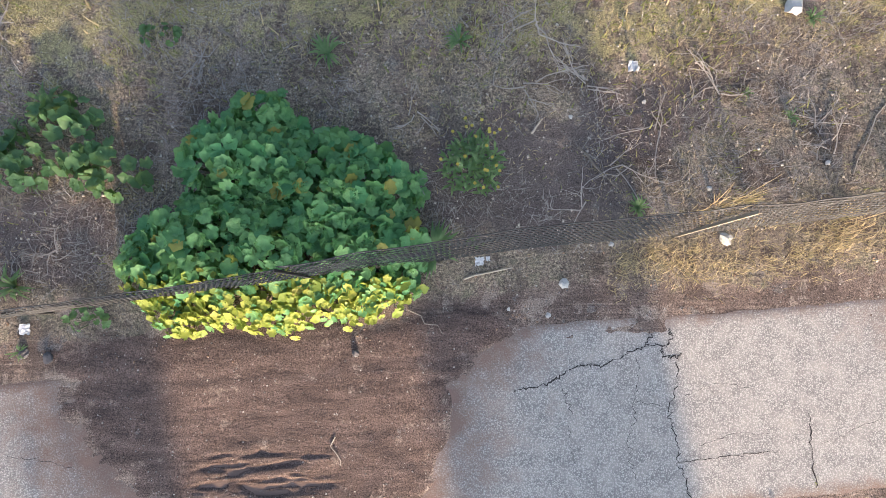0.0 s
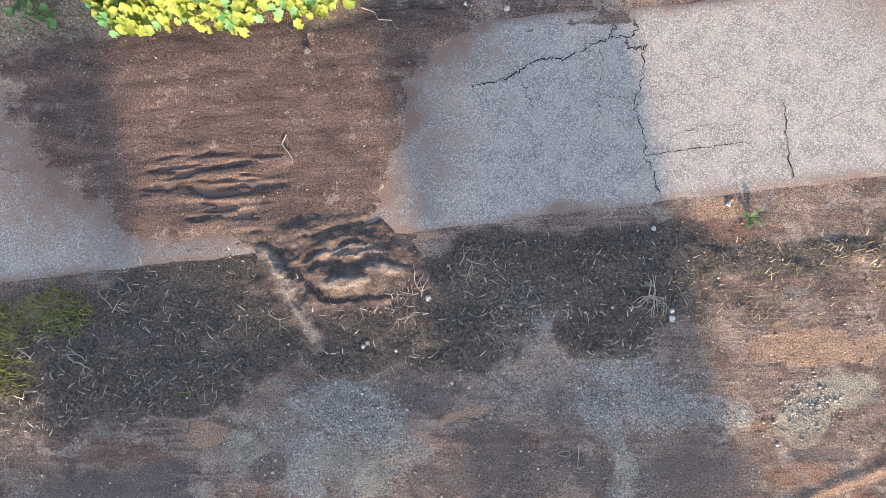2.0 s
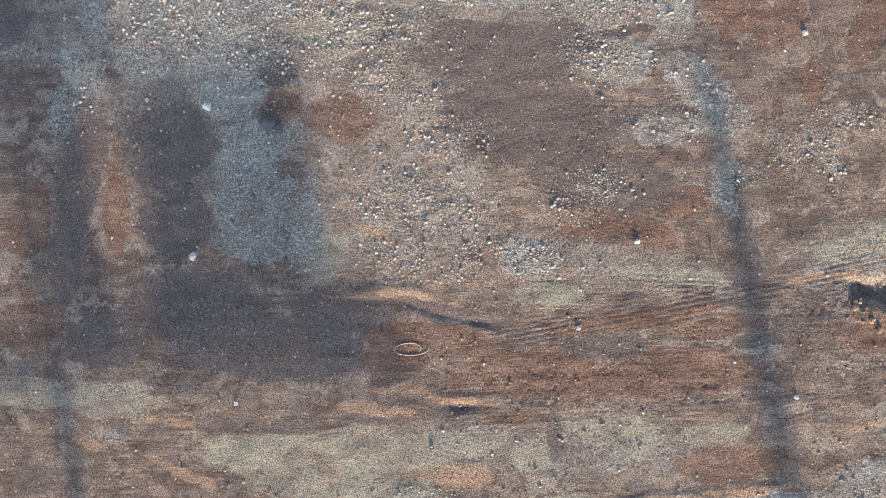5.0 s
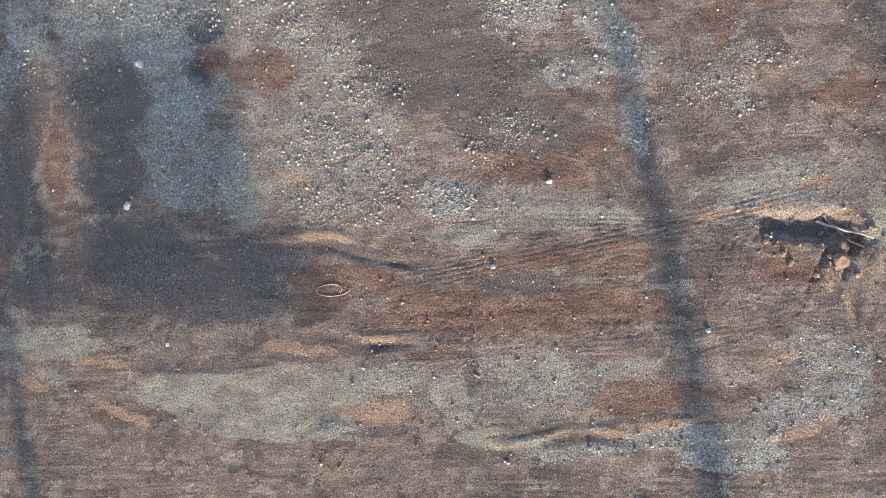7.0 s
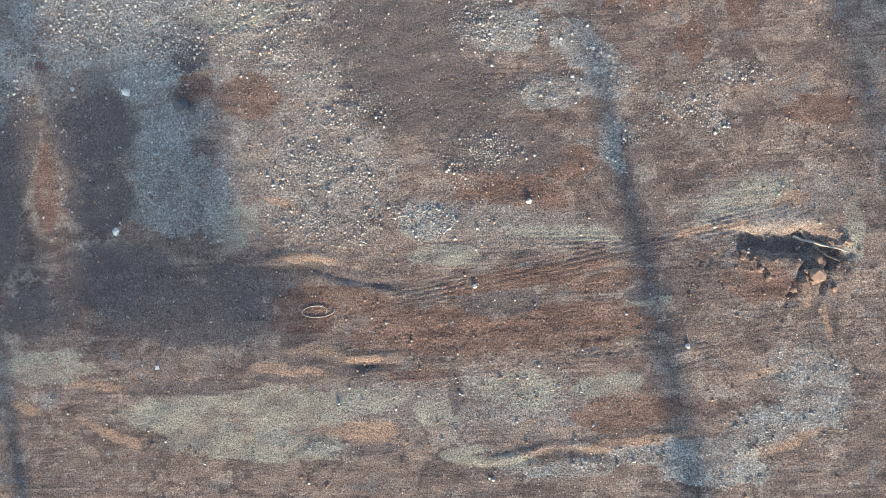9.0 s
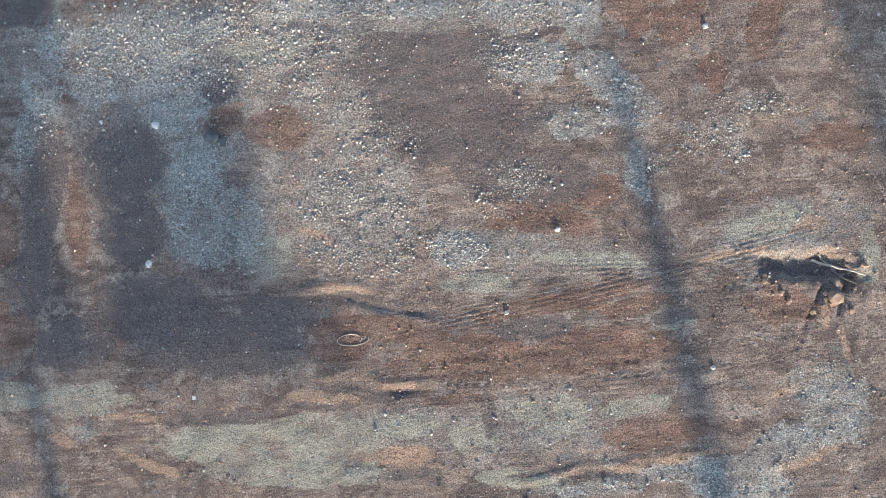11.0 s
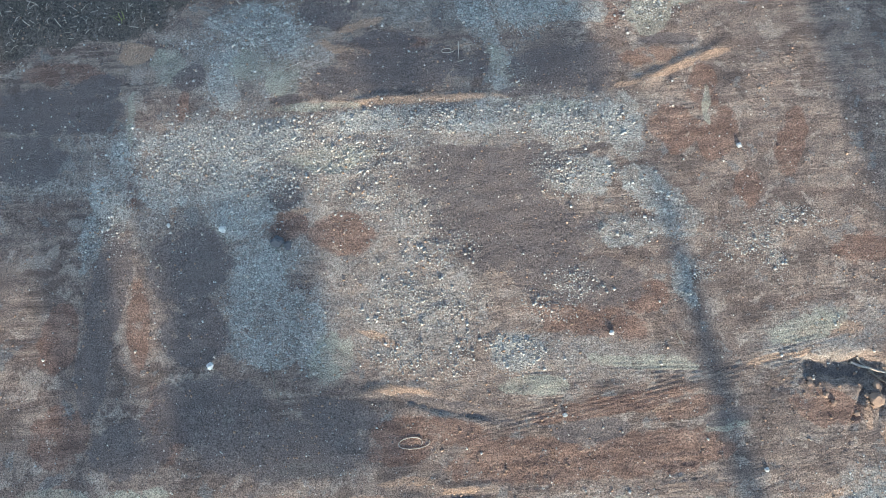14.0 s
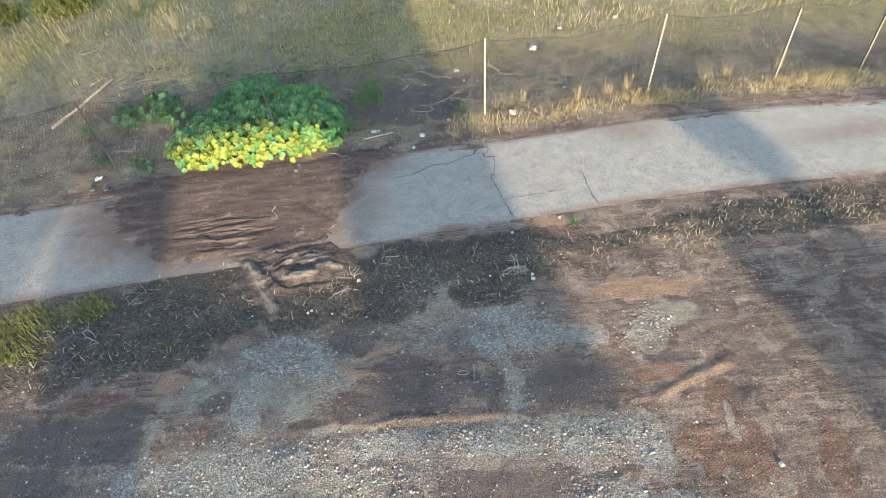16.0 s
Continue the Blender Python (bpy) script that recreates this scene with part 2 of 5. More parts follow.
CLAY_SUN_NORTH = [
    (0.67, -5.61, 0.35, 0.05, -3), (1.42, -5.63, 0.87, 0.05, -1), (0.33, -4.91, 0.23, 0.07, -21), (0.69, -4.65, 0.29, 0.06, 14), (1.5, -5.04, 0.52, 0.03, 4), (4.36, -5.45, 0.68, 0.05, 15), (4.25, -5.31, 0.34, 0.11, 4), (-1.98, -4.41, 0.06, 0.11, -1),
    (-2.09, -4.82, 0.21, 0.13, -1), (1.07, -2.75, 0.36, 0.03, -1), (4.21, -3.97, 0.58, 0.2, -1), (3.4, -2.52, 0.3, 0.12, -1), (4.85, -3.98, 0.4, 0.15, -1), (0.3, -2.74, 0.24, 0.04, -1), (-1.21, -2.06, 0.3, 0.18, -1), (-1.53, -6.63, 0.06, 0.39, -3),
]
CLAY_SUN = CLAY_SUN_SOUTH + CLAY_SUN_NORTH


def masks(x, y):
    m = {}
    m["mud"] = patch(x, y, MUD, 0.35, 0.9, 3, 0.25)
    m["track_sun"] = patch(x, y, TRACK_SUN, 0.4, 0.36, 4, 0.4)
    m["gravel"] = patch(x, y, GRAVEL, 0.6, 0.42, 5, 0.5)
    m["stony"] = patch(x, y, STONY, 0.8, 0.35, 6, 0.8)
    m["damp"] = patch(x, y, DAMP_SHADE, 0.36, 0.36, 9, 0.35)
    m["pale"] = patch(x, y, PALE, 0.44, 0.3, 11, 0.35)
    m["dusty"] = patch(x, y, DUSTY, 0.6, 0.7, 17, 0.6)
    m["verge"] = patch(x, y, VERGE, 0.35, 0.5, 13, 0.4)
    m["clay"] = patch(x, y, CLAY_SUN, 0.62, 0.24, 15, 0.75)
    m["green"] = smooth(1.2, 5.0, y + 1.5 * (fbm(x, y, 1.5, 22) - 0.5))
    m["field"] = smooth(-0.15, 0.35, y - road_top(x) - 0.25 + 0.5 * (fbm(x, y, 0.6, 21) - 0.5))
    return m


def ridge(x, y, x0, x1, y0, slope, bend, wide):
    """A bank along y = y0 + slope (x - x0) + bend (x - x0)^2."""
    line = y0 + slope * (x - x0) + bend * (x - x0) ** 2 + 0.12 * (vnoise(x, y * 0, 0.5, 31) - 0.5)
    along = smooth(x0 - 0.3, x0 + 0.3, x) * smooth(x1 + 0.3, x1 - 0.3, x)
    return along * np.exp(-(((y - line) / wide) ** 2)) * (0.15 + 1.3 * fbm(x, y, 0.22, 33, 3) ** 1.5 * 1.6)


def tread(x, y, x0, x1, y0, slope, bend, wide):
    """A tyre print with slanting lugs along the same kind of line."""
    off = y - (y0 + slope * (x - x0) + bend * (x - x0) ** 2)
    inside = smooth(wide, wide * 0.8, np.abs(off)) * smooth(x0 - 0.2, x0 + 0.2, x) * smooth(x1 + 0.2, x1 - 0.2, x)
    lug = np.sin((x + 0.7 * np.abs(off)) * 2 * np.pi / 0.105)
    return inside * (smooth(-0.2, 0.5, lug) - 0.75) * (0.25 + 0.9 * vnoise(x, y, 0.4, 43))


def ruts(x, y, x0, x1, y0, slope, bend, wide, gap):
    """Parallel scratches of a dragged blade or a sliding wheel."""
    off = y - (y0 + slope * (x - x0) + bend * (x - x0) ** 2)
    inside = np.exp(-((off / wide) ** 2)) * smooth(x0 - 0.4, x0 + 0.4, x) * smooth(x1 + 0.4, x1 - 0.4, x)
    return inside * (np.sin(off * 2 * np.pi / gap + 2.0 * vnoise(x, y, 0.8, 41)) * (0.4 + vnoise(x, y, 0.35, 42)))


def height(x, y, m=None):
    m = m or masks(x, y)
    near = np.exp(-(np.maximum(np.hypot(x - 1, y + 5) - 14, 0) / 6) ** 2)
    z = 0.05 * (fbm(x, y, 2.2, 51) - 0.5) + 0.022 * (fbm(x, y, 0.55, 52, 4) - 0.5) * near + 0.018 * (fbm(x, y, 0.12, 53, 3) - 0.5) * near
    z = z + m["verge"] * (0.015 + 0.07 * (fbm(x, y, 0.25, 55) - 0.5)) - 0.004 * m["damp"] + 0.004 * m["gravel"] + m["stony"] * 0.010 * vnoise(x, y, 0.07, 56)
    # banks and lips
    z = z + 0.01344 * ridge(x, y, 0.2, 2.4, -5.57, -0.02, 0, 0.05) + 0.0147 * ridge(x, y, 3.8, 5.1, -5.60, 0.32, 0, 0.07)
    z = z + 0.0168 * ridge(x, y, 0.60, 1.40, -8.93, -0.10, 0, 0.05) - 0.0126 * ridge(x, y, 0.70, 2.05, -9.06, -0.19, 0, 0.045)
    z = z + 0.01092 * ridge(x, y, 0.95, 1.85, -9.97, -0.04, 0, 0.045) + 0.0084 * ridge(x, y, 0.7, 1.3, -10.14, -0.05, 0, 0.05) - 0.0084 * ridge(x, y, 1.05, 1.75, -10.07, -0.04, 0, 0.035)
    z = z + 0.00924 * ridge(x, y, 2.8, 4.8, -11.08, 0.10, 0, 0.05) - 0.00756 * ridge(x, y, 2.6, 4.6, -11.17, 0.10, 0, 0.05) + 0.00924 * ridge(x, y, -0.55, 0.05, -6.90, 0.12, 0, 0.05)
    # grey slurry tongue with a bent edge below the verge
    tongue = x - (2.15 + 0.34 * (-4.6 - y)) - 0.10 * np.sin(5 * y)
    z = z + 0.012 * smooth(0.30, 0.0, np.abs(tongue + 0.2)) * smooth(-5.75, -5.5, y) * smooth(-4.3, -4.7, y)
    # wheel marks
    for k in range(3):
        z = z + 0.00975 * tread(x, y, 1.9, 4.6, -9.80 - 0.13 * k, 0.006, 0.0, 0.052)
    z = z + 0.0105 * tread(x, y, 4.85, 5.65, -9.24, 0.23, 0.0, 0.08) + 0.0075 * tread(x, y, 0.55, 1.6, -9.55, 0.0, 0.0, 0.10)
    z = z + 0.0045 * ruts(x, y, 1.6, 6.0, -9.52, 0.155, 0.008, 0.17, 0.052) + 0.0045 * ruts(x, y, 2.3, 4.6, -8.84, -0.06, 0, 0.10, 0.052)
    z = z + 0.00375 * ruts(x, y, 1.6, 5.6, -10.27, 0.055, 0.005, 0.10, 0.052) + 0.00413 * ruts(x, y, 2.0, 4.2, -7.90, -0.27, 0, 0.16, 0.052)
    z = z + 0.00375 * ruts(x, y, 4.2, 5.1, -8.38, -0.40, 0, 0.10, 0.052) + 0.00375 * ruts(x, y, 5.6, 6.5, -7.25, -0.72, 0, 0.18, 0.052) + 0.003 * ruts(x, y, 4.6, 6.0, -10.25, 0.30, 0, 0.25, 0.052)
    z = z + 0.0048 * ruts(y, x, -7.0, -4.8, 5.3, -0.25, 0, 0.5, 0.22) + 0.0048 * ruts(y, x, -9.8, -5.2, -2.2, -0.2, 0, 0.5, 0.2)
    # broken hole with a heaped rim and gouges running out of it
    hole = np.hypot((x - 5.92) / 0.50, (y + 9.05 + 0.16 * (x - 5.92)) / 0.16) + 1.1 * (fbm(x, y, 0.22, 63, 4) - 0.5)
    z = z - 0.085 * smooth(1.2, 0.3, hole + 0.7 * (fbm(x, y, 0.25, 61) - 0.5)) + 0.010 * np.exp(-(((hole - 1.6) / 0.5) ** 2)) * (0.3 + fbm(x, y, 0.15, 62))
    for gx, gy, slope, long in ((6.03, -9.2, 0.5, 0.62), (6.25, -9.2, 0.3, 0.42)):
        z = z - 0.04 * (0.2 + vnoise(x, y, 0.13, 60)) * np.exp(-(((x - gx - slope * (y - gy) - 0.16 * (fbm(x, y, 0.2, 64) - 0.5)) / 0.026) ** 2)) * smooth(gy - long - 0.12, gy - long + 0.1, y) * smooth(gy + 0.1, gy - 0.1, y)
    z = z + 0.015 * np.exp(-(((x - 6.36 - 0.25 * (y + 9.6)) / 0.035) ** 2)) * smooth(-10.3, -10.0, y) * smooth(-9.2, -9.4, y)
    # washed heap of mud and roots at the paving's edge, with a channel and a dark lip
    heap = np.exp(-(((x + 0.55) / 0.85) ** 2) - ((y + 2.95) / 0.42) ** 2)
    z = z + 0.06 * heap
    off = x + 0.55
    lip = y - (-2.53 - np.where(off < 0, 0.032, 0.37) * off * off) - 0.02 * np.sin(5 * x)
    z = z - 0.05 * np.exp(-((lip / 0.035) ** 2)) * smooth(-2.9, -2.3, x) * smooth(0.3, 0.0, x)
    # the paving lies in a shallow bed, and mud lies over part of it
    rag = 0.2 * (fbm(x, y, 0.7, 68) - 0.5) + 0.12 * (fbm(x, y, 0.15, 69, 3) - 0.5)
    inside = smooth(-0.02, 0.14, road_top(x) - y - 0.2 + rag) * smooth(-0.02, 0.14, y - road_low(x) - 0.2 + rag)
    shore = np.exp(-(((y - road_top(x)) / 0.25) ** 2)) + np.exp(-(((y - road_low(x) - 0.1) / 0.34) ** 2))
    z = z * (1 - 0.95 * np.minimum(shore, 1)) - 0.004 * np.minimum(shore, 1) + 0.028 * m["mud"] * np.exp(-(np.maximum(y - road_top(x) + 0.1, 0) / 0.5) ** 2) * smooth(-0.6, -0.1, y - road_low(x))
    wash = m["mud"] * (0.035 + 0.035 * (fbm(x, y, 0.5, 65) - 0.4) + 0.042 * smooth(-3.0, -2.3, x) * smooth(-0.9, -1.6, x) * smooth(-1.0, -1.5, y) * -smooth(0.42, 0.72, fbm(0.15 * x + 0.05 * y, 1.5 * y - 0.1 * x, 0.10, 66, 3)) * (0.35 + 0.65 * smooth(-1.5, -2.1, y)) * (0.2 + 1.1 * smooth(0.38, 0.58, fbm(0.6 * x, y, 0.4, 70))))
    z = z * (1 - inside) + inside * (-0.055 + np.where(m["mud"] > 0.02, wash + 0.045 * smooth(0.02, 0.4, m["mud"]), 0))
    # the field behind rises a little, far land rolls
    back = y - fence_y(x)
    z = z + 0.045 * m["field"] * np.clip(y - 1.8, 0, 5) * near - 0.17 * near * smooth(1.0, 2.2, x) * np.clip((back - 0.05) / 1.8, 0, 1) * smooth(9.0, 3.0, back) + 0.6 * smooth(20, 90, np.hypot(x, y)) * fbm(x, y, 60, 67)
    return z


# ---- materials ----
def material(name):
    m = bpy.data.materials.new(name)
    m.use_nodes = True
    return m, m.node_tree.nodes, m.node_tree.links, m.node_tree.nodes["Principled BSDF"]


def tex(nodes, links, kind, scale, detail=4.0, coord=None, **more):
    n = nodes.new(kind)
    n.inputs["Scale"].default_value = scale
    if "Detail" in n.inputs:
        n.inputs["Detail"].default_value = detail
    for key, value in more.items():
        n.inputs[key.replace("_", " ")].default_value = value
    if coord is not None:
        links.new(coord, n.inputs["Vector"])
    return n


def place(nodes, kind="Object"):
    return nodes.new("ShaderNodeTexCoord").outputs[kind]


def remap(nodes, links, value, a, b, c=0.0, d=1.0):
    n = nodes.new("ShaderNodeMapRange")
    for i, v in zip((1, 2, 3, 4), (a, b, c, d)):
        n.inputs[i].default_value = v
    links.new(value, n.inputs[0])
    return n.outputs[0]


def times(nodes, links, a, b, op="MULTIPLY"):
    n = nodes.new("ShaderNodeMath")
    n.operation = op
    for i, v in enumerate((a, b)):
        if isinstance(v, (int, float)):
            n.inputs[i].default_value = v
        else:
            links.new(v, n.inputs[i])
    return n.outputs[0]


def blend(nodes, links, fac, a, b, mode="MIX"):
    n = nodes.new("ShaderNodeMix")
    n.data_type, n.blend_type = "RGBA", mode
    for i, v in ((0, fac), (6, a), (7, b)):
        if isinstance(v, (int, float)):
            n.inputs[i].default_value = v
        elif isinstance(v, tuple):
            n.inputs[i].default_value = (*v, 1)
        else:
            links.new(v, n.inputs[i])
    return n.outputs[2]


def bump(nodes, links, bsdf, value, strength, distance, normal=None):
    n = nodes.new("ShaderNodeBump")
    n.inputs["Strength"].default_value, n.inputs["Distance"].default_value = strength, distance
    links.new(value, n.inputs["Height"])
    if normal is not None:
        links.new(normal, n.inputs["Normal"])
    links.new(n.outputs[0], bsdf.inputs["Normal"])
    return n.outputs[0]


def plain(name, colour, rough=0.8, metal=0.0, vary=0.25, scale=30.0, second=None, relief=0.3, sheen=0.0):
    """A surface with grain at two scales, varied from object to object and piece to piece."""
    m, nodes, links, bsdf = material(name)
    co = place(nodes)
    big, fine = tex(nodes, links, "ShaderNodeTexNoise", scale * 0.15, 3, co), tex(nodes, links, "ShaderNodeTexNoise", scale, 5, co)
    info, geo = nodes.new("ShaderNodeObjectInfo"), nodes.new("ShaderNodeNewGeometry")
    chance = times(nodes, links, times(nodes, links, info.outputs["Random"], geo.outputs["Random Per Island"], "ADD"), 0.5)
    second = second or tuple(v * (1 - 1.6 * vary) for v in colour)
    mix = times(nodes, links, times(nodes, links, big.outputs[0], chance, "ADD"), 0.5)
    col = blend(nodes, links, remap(nodes, links, mix, 0.25, 0.75), colour, second)
    col = blend(nodes, links, remap(nodes, links, fine.outputs[0], 0.35, 0.7, 0, 0.5), col, tuple(v * 0.55 for v in colour))
    links.new(col, bsdf.inputs["Base Color"])
    bsdf.inputs["Roughness"].default_value, bsdf.inputs["Metallic"].default_value = rough, metal
    bump(nodes, links, bsdf, fine.outputs[0], relief, 0.01)
    return m


def ground_material():
    m, nodes, links, bsdf = material("soil")
    co = place(nodes)
    at = {}
    for key in ("mud", "green", "track_sun", "gravel", "stony", "damp", "pale", "verge", "clay", "field", "dusty"):
        n = nodes.new("ShaderNodeAttribute")
        n.attribute_name = key
        at[key] = n.outputs["Fac"]
    n1, n2, n3 = (tex(nodes, links, "ShaderNodeTexNoise", s, 6, co, Roughness=0.62) for s in (0.9, 5.0, 30.0))
    # drawn out along the wheel tracks
    squeeze = nodes.new("ShaderNodeMapping")
    squeeze.inputs["Scale"].default_value = (0.22, 1.0, 1.0)
    links.new(co, squeeze.inputs["Vector"])
    streak = tex(nodes, links, "ShaderNodeTexNoise", 7.0, 6, squeeze.outputs[0], Roughness=0.7)
    grit = tex(nodes, links, "ShaderNodeTexNoise", 75.0, 4, co, Roughness=0.7)
    soil = blend(nodes, links, remap(nodes, links, n1.outputs[0], 0.35, 0.65), (0.245, 0.184, 0.144), (0.150, 0.115, 0.096))
    soil = blend(nodes, links, remap(nodes, links, streak.outputs[0], 0.42, 0.66), soil, (0.335, 0.262, 0.205))
    long = nodes.new("ShaderNodeMapping")
    long.inputs["Scale"].default_value = (0.12, 1.0, 1.0)
    long.inputs["Rotation"].default_value = (0, 0, radians(4))
    links.new(co, long.inputs["Vector"])
    swath = tex(nodes, links, "ShaderNodeTexNoise", 3.2, 7, long.outputs[0], Roughness=0.72)
    soil = blend(nodes, links, remap(nodes, links, swath.outputs[0], 0.50, 0.62, 0, 0.6), soil, (0.135, 0.093, 0.076))
    soil = blend(nodes, links, remap(nodes, links, swath.outputs[0], 0.42, 0.32, 0, 0.5), soil, (0.38, 0.30, 0.235))
    soil = blend(nodes, links, remap(nodes, links, n2.outputs[0], 0.5, 0.72, 0, 0.8), soil, (0.128, 0.096, 0.082))

    # ragged, sharp-rimmed stains and crusts, and fine drag lines
    crust, stain, film = (tex(nodes, links, "ShaderNodeTexNoise", s, 9, co, Roughness=0.66, Distortion=d) for s, d in ((1.9, 0.5), (2.7, 0.3), (0.75, 0.8)))
    lines = []
    for turn, scale in ((3, 30.0), (-9, 24.0), (96, 20.0)):
        drag = nodes.new("ShaderNodeMapping")
        drag.inputs["Scale"].default_value = (0.045, 1.0, 1.0)
        drag.inputs["Rotation"].default_value = (0, 0, radians(-turn))
        links.new(co, drag.inputs["Vector"])
        lines.append(tex(nodes, links, "ShaderNodeTexNoise", scale, 3, drag.outputs[0], Roughness=0.55).outputs[0])

    def worn(col, strength=1.0):
        col = blend(nodes, links, remap(nodes, links, film.outputs[0], 0.52, 0.57, 0, 0.42 * strength), col, (0.125, 0.098, 0.085))
        col = blend(nodes, links, remap(nodes, links, crust.outputs[0], 0.53, 0.565, 0, 0.65 * strength), col, (0.105, 0.08, 0.068))
        col = blend(nodes, links, remap(nodes, links, stain.outputs[0], 0.56, 0.59, 0, 0.65 * strength), col, (0.34, 0.285, 0.235))
        col = blend(nodes, links, remap(nodes, links, stain.outputs[0], 0.41, 0.385, 0, 0.5 * strength), col, (0.20, 0.20, 0.195))
        where = remap(nodes, links, n1.outputs[0], 0.45, 0.55, 0, strength)
        col = blend(nodes, links, times(nodes, links, where, remap(nodes, links, lines[0], 0.56, 0.64, 0, 0.5)), col, (0.085, 0.065, 0.055))
        col = blend(nodes, links, times(nodes, links, where, remap(nodes, links, lines[0], 0.43, 0.36, 0, 0.4)), col, (0.36, 0.29, 0.23))
        there = remap(nodes, links, n1.outputs[0], 0.55, 0.42, 0, strength)
        col = blend(nodes, links, times(nodes, links, there, remap(nodes, links, lines[1], 0.60, 0.68, 0, 0.5)), col, (0.09, 0.07, 0.06))
        return blend(nodes, links, times(nodes, links, there, remap(nodes, links, lines[2], 0.62, 0.70, 0, 0.45)), col, (0.34, 0.28, 0.23))

    def edge(key, lo=0.36, hi=0.62):
        rag = times(nodes, links, times(nodes, links, n2.outputs[0], 0.5, "SUBTRACT"), 3.0)
        rag = times(nodes, links, rag, times(nodes, links, times(nodes, links, crust.outputs[0], 0.5, "SUBTRACT"), 2.4), "ADD")
        rag = times(nodes, links, rag, times(nodes, links, times(nodes, links, n3.outputs[0], 0.5, "SUBTRACT"), 1.6), "ADD")
        return remap(nodes, links, times(nodes, links, at[key], times(nodes, links, rag, at[key]), "ADD"), lo, hi)

    soil = worn(soil)
    dust = blend(nodes, links, remap(nodes, links, n3.outputs[0], 0.38, 0.62), (0.20, 0.172, 0.148), (0.40, 0.362, 0.315))
    soil = blend(nodes, links, times(nodes, links, edge("dusty", 0.2, 0.8), remap(nodes, links, stain.outputs[0], 0.40, 0.56, 0.25, 0.75)), soil, dust)
    # clay orange doubles as painted sunlight on rims and lit patches
    col = blend(nodes, links, times(nodes, links, edge("clay"), 0.85), soil, blend(nodes, links, streak.outputs[0], (0.27, 0.18, 0.125), (0.43, 0.305, 0.205)))
    # this red also paints the sunlit strip between two tree shadows
    col = blend(nodes, links, times(nodes, links, edge("track_sun"), 0.75), col, blend(nodes, links, remap(nodes, links, streak.outputs[0], 0.35, 0.65), (0.118, 0.071, 0.053), (0.255, 0.160, 0.114)))
    col = blend(nodes, links, times(nodes, links, edge("gravel"), times(nodes, links, remap(nodes, links, n2.outputs[0], 0.40, 0.60, 0.9, 0.4), remap(nodes, links, stain.outputs[0], 0.42, 0.52, 0.4, 1.0))), col, blend(nodes, links, remap(nodes, links, n3.outputs[0], 0.35, 0.65), (0.215, 0.212, 0.196), (0.455, 0.445, 0.40)))
    col = blend(nodes, links, times(nodes, links, edge("pale"), remap(nodes, links, stain.outputs[0], 0.42, 0.55, 0.35, 0.8)), col, blend(nodes, links, streak.outputs[0], (0.25, 0.238, 0.185), (0.42, 0.392, 0.305)))
    litter = blend(nodes, links, remap(nodes, links, n3.outputs[0], 0.4, 0.62), (0.135, 0.113, 0.088), (0.42, 0.35, 0.25))
    litter = blend(nodes, links, remap(nodes, links, n2.outputs[0], 0.5, 0.7, 0, 0.6), litter, (0.17, 0.175, 0.10))
    litter = blend(nodes, links, remap(nodes, links, n1.outputs[0], 0.48, 0.62, 0, 0.8), litter, (0.10, 0.077, 0.065))
    litter = worn(litter, 0.75)
    litter = blend(nodes, links, times(nodes, links, edge("green"), remap(nodes, links, n2.outputs[0], 0.4, 0.6, 0.35, 0.9)), litter, blend(nodes, links, n3.outputs[0], (0.23, 0.21, 0.09), (0.48, 0.42, 0.22)))
    col = blend(nodes, links, edge("field"), col, litter)
    col = blend(nodes, links, times(nodes, links, edge("mud"), 0.9), col, blend(nodes, links, remap(nodes, links, streak.outputs[0], 0.35, 0.65), (0.085, 0.061, 0.053), (0.19, 0.135, 0.110)))
    # the damp tone also paints shade along the west and in the hole
    col = blend(nodes, links, times(nodes, links, edge("damp", 0.30, 0.56), 0.85), col, blend(nodes, links, streak.outputs[0], (0.082, 0.068, 0.064), (0.19, 0.152, 0.134)))
    col = blend(nodes, links, times(nodes, links, edge("verge", 0.18, 0.42), 0.88), col, blend(nodes, links, remap(nodes, links, n3.outputs[0], 0.35, 0.65), (0.036, 0.032, 0.029), (0.15, 0.13, 0.108)))
    # stones of two sizes in the stony ground, a few everywhere
    dots = []
    for size, share in ((34.0, 1.0), (70.0, 1.3)):
        cells = tex(nodes, links, "ShaderNodeTexVoronoi", size, 0, co)
        pick = nodes.new("ShaderNodeSeparateColor")
        links.new(cells.outputs["Color"], pick.inputs[0])
        many = times(nodes, links, times(nodes, links, at["gravel"], 0.24 * share), times(nodes, links, at["stony"], 0.6 * share), "ADD")
        chosen = times(nodes, links, pick.outputs[0], times(nodes, links, many, 0.025, "ADD"), "LESS_THAN")
        dot = times(nodes, links, chosen, remap(nodes, links, cells.outputs["Distance"], 0.45, 0.3))
        stone = blend(nodes, links, pick.outputs[1], (0.15, 0.15, 0.145), (0.56, 0.52, 0.45))
        col = blend(nodes, links, times(nodes, links, dot, 0.85), col, stone)
        dots.append(dot)
    dark = blend(nodes, links, remap(nodes, links, grit.outputs[0], 0.38, 0.64), (0.29, 0.283, 0.28), (1.42, 1.41, 1.395))
    col = blend(nodes, links, 1.0, col, dark, "MULTIPLY")
    links.new(col, bsdf.inputs["Base Color"])
    links.new(remap(nodes, links, edge("damp"), 0, 1, 0.95, 0.75), bsdf.inputs["Roughness"])
    bsdf.inputs["Specular IOR Level"].default_value = 0.25
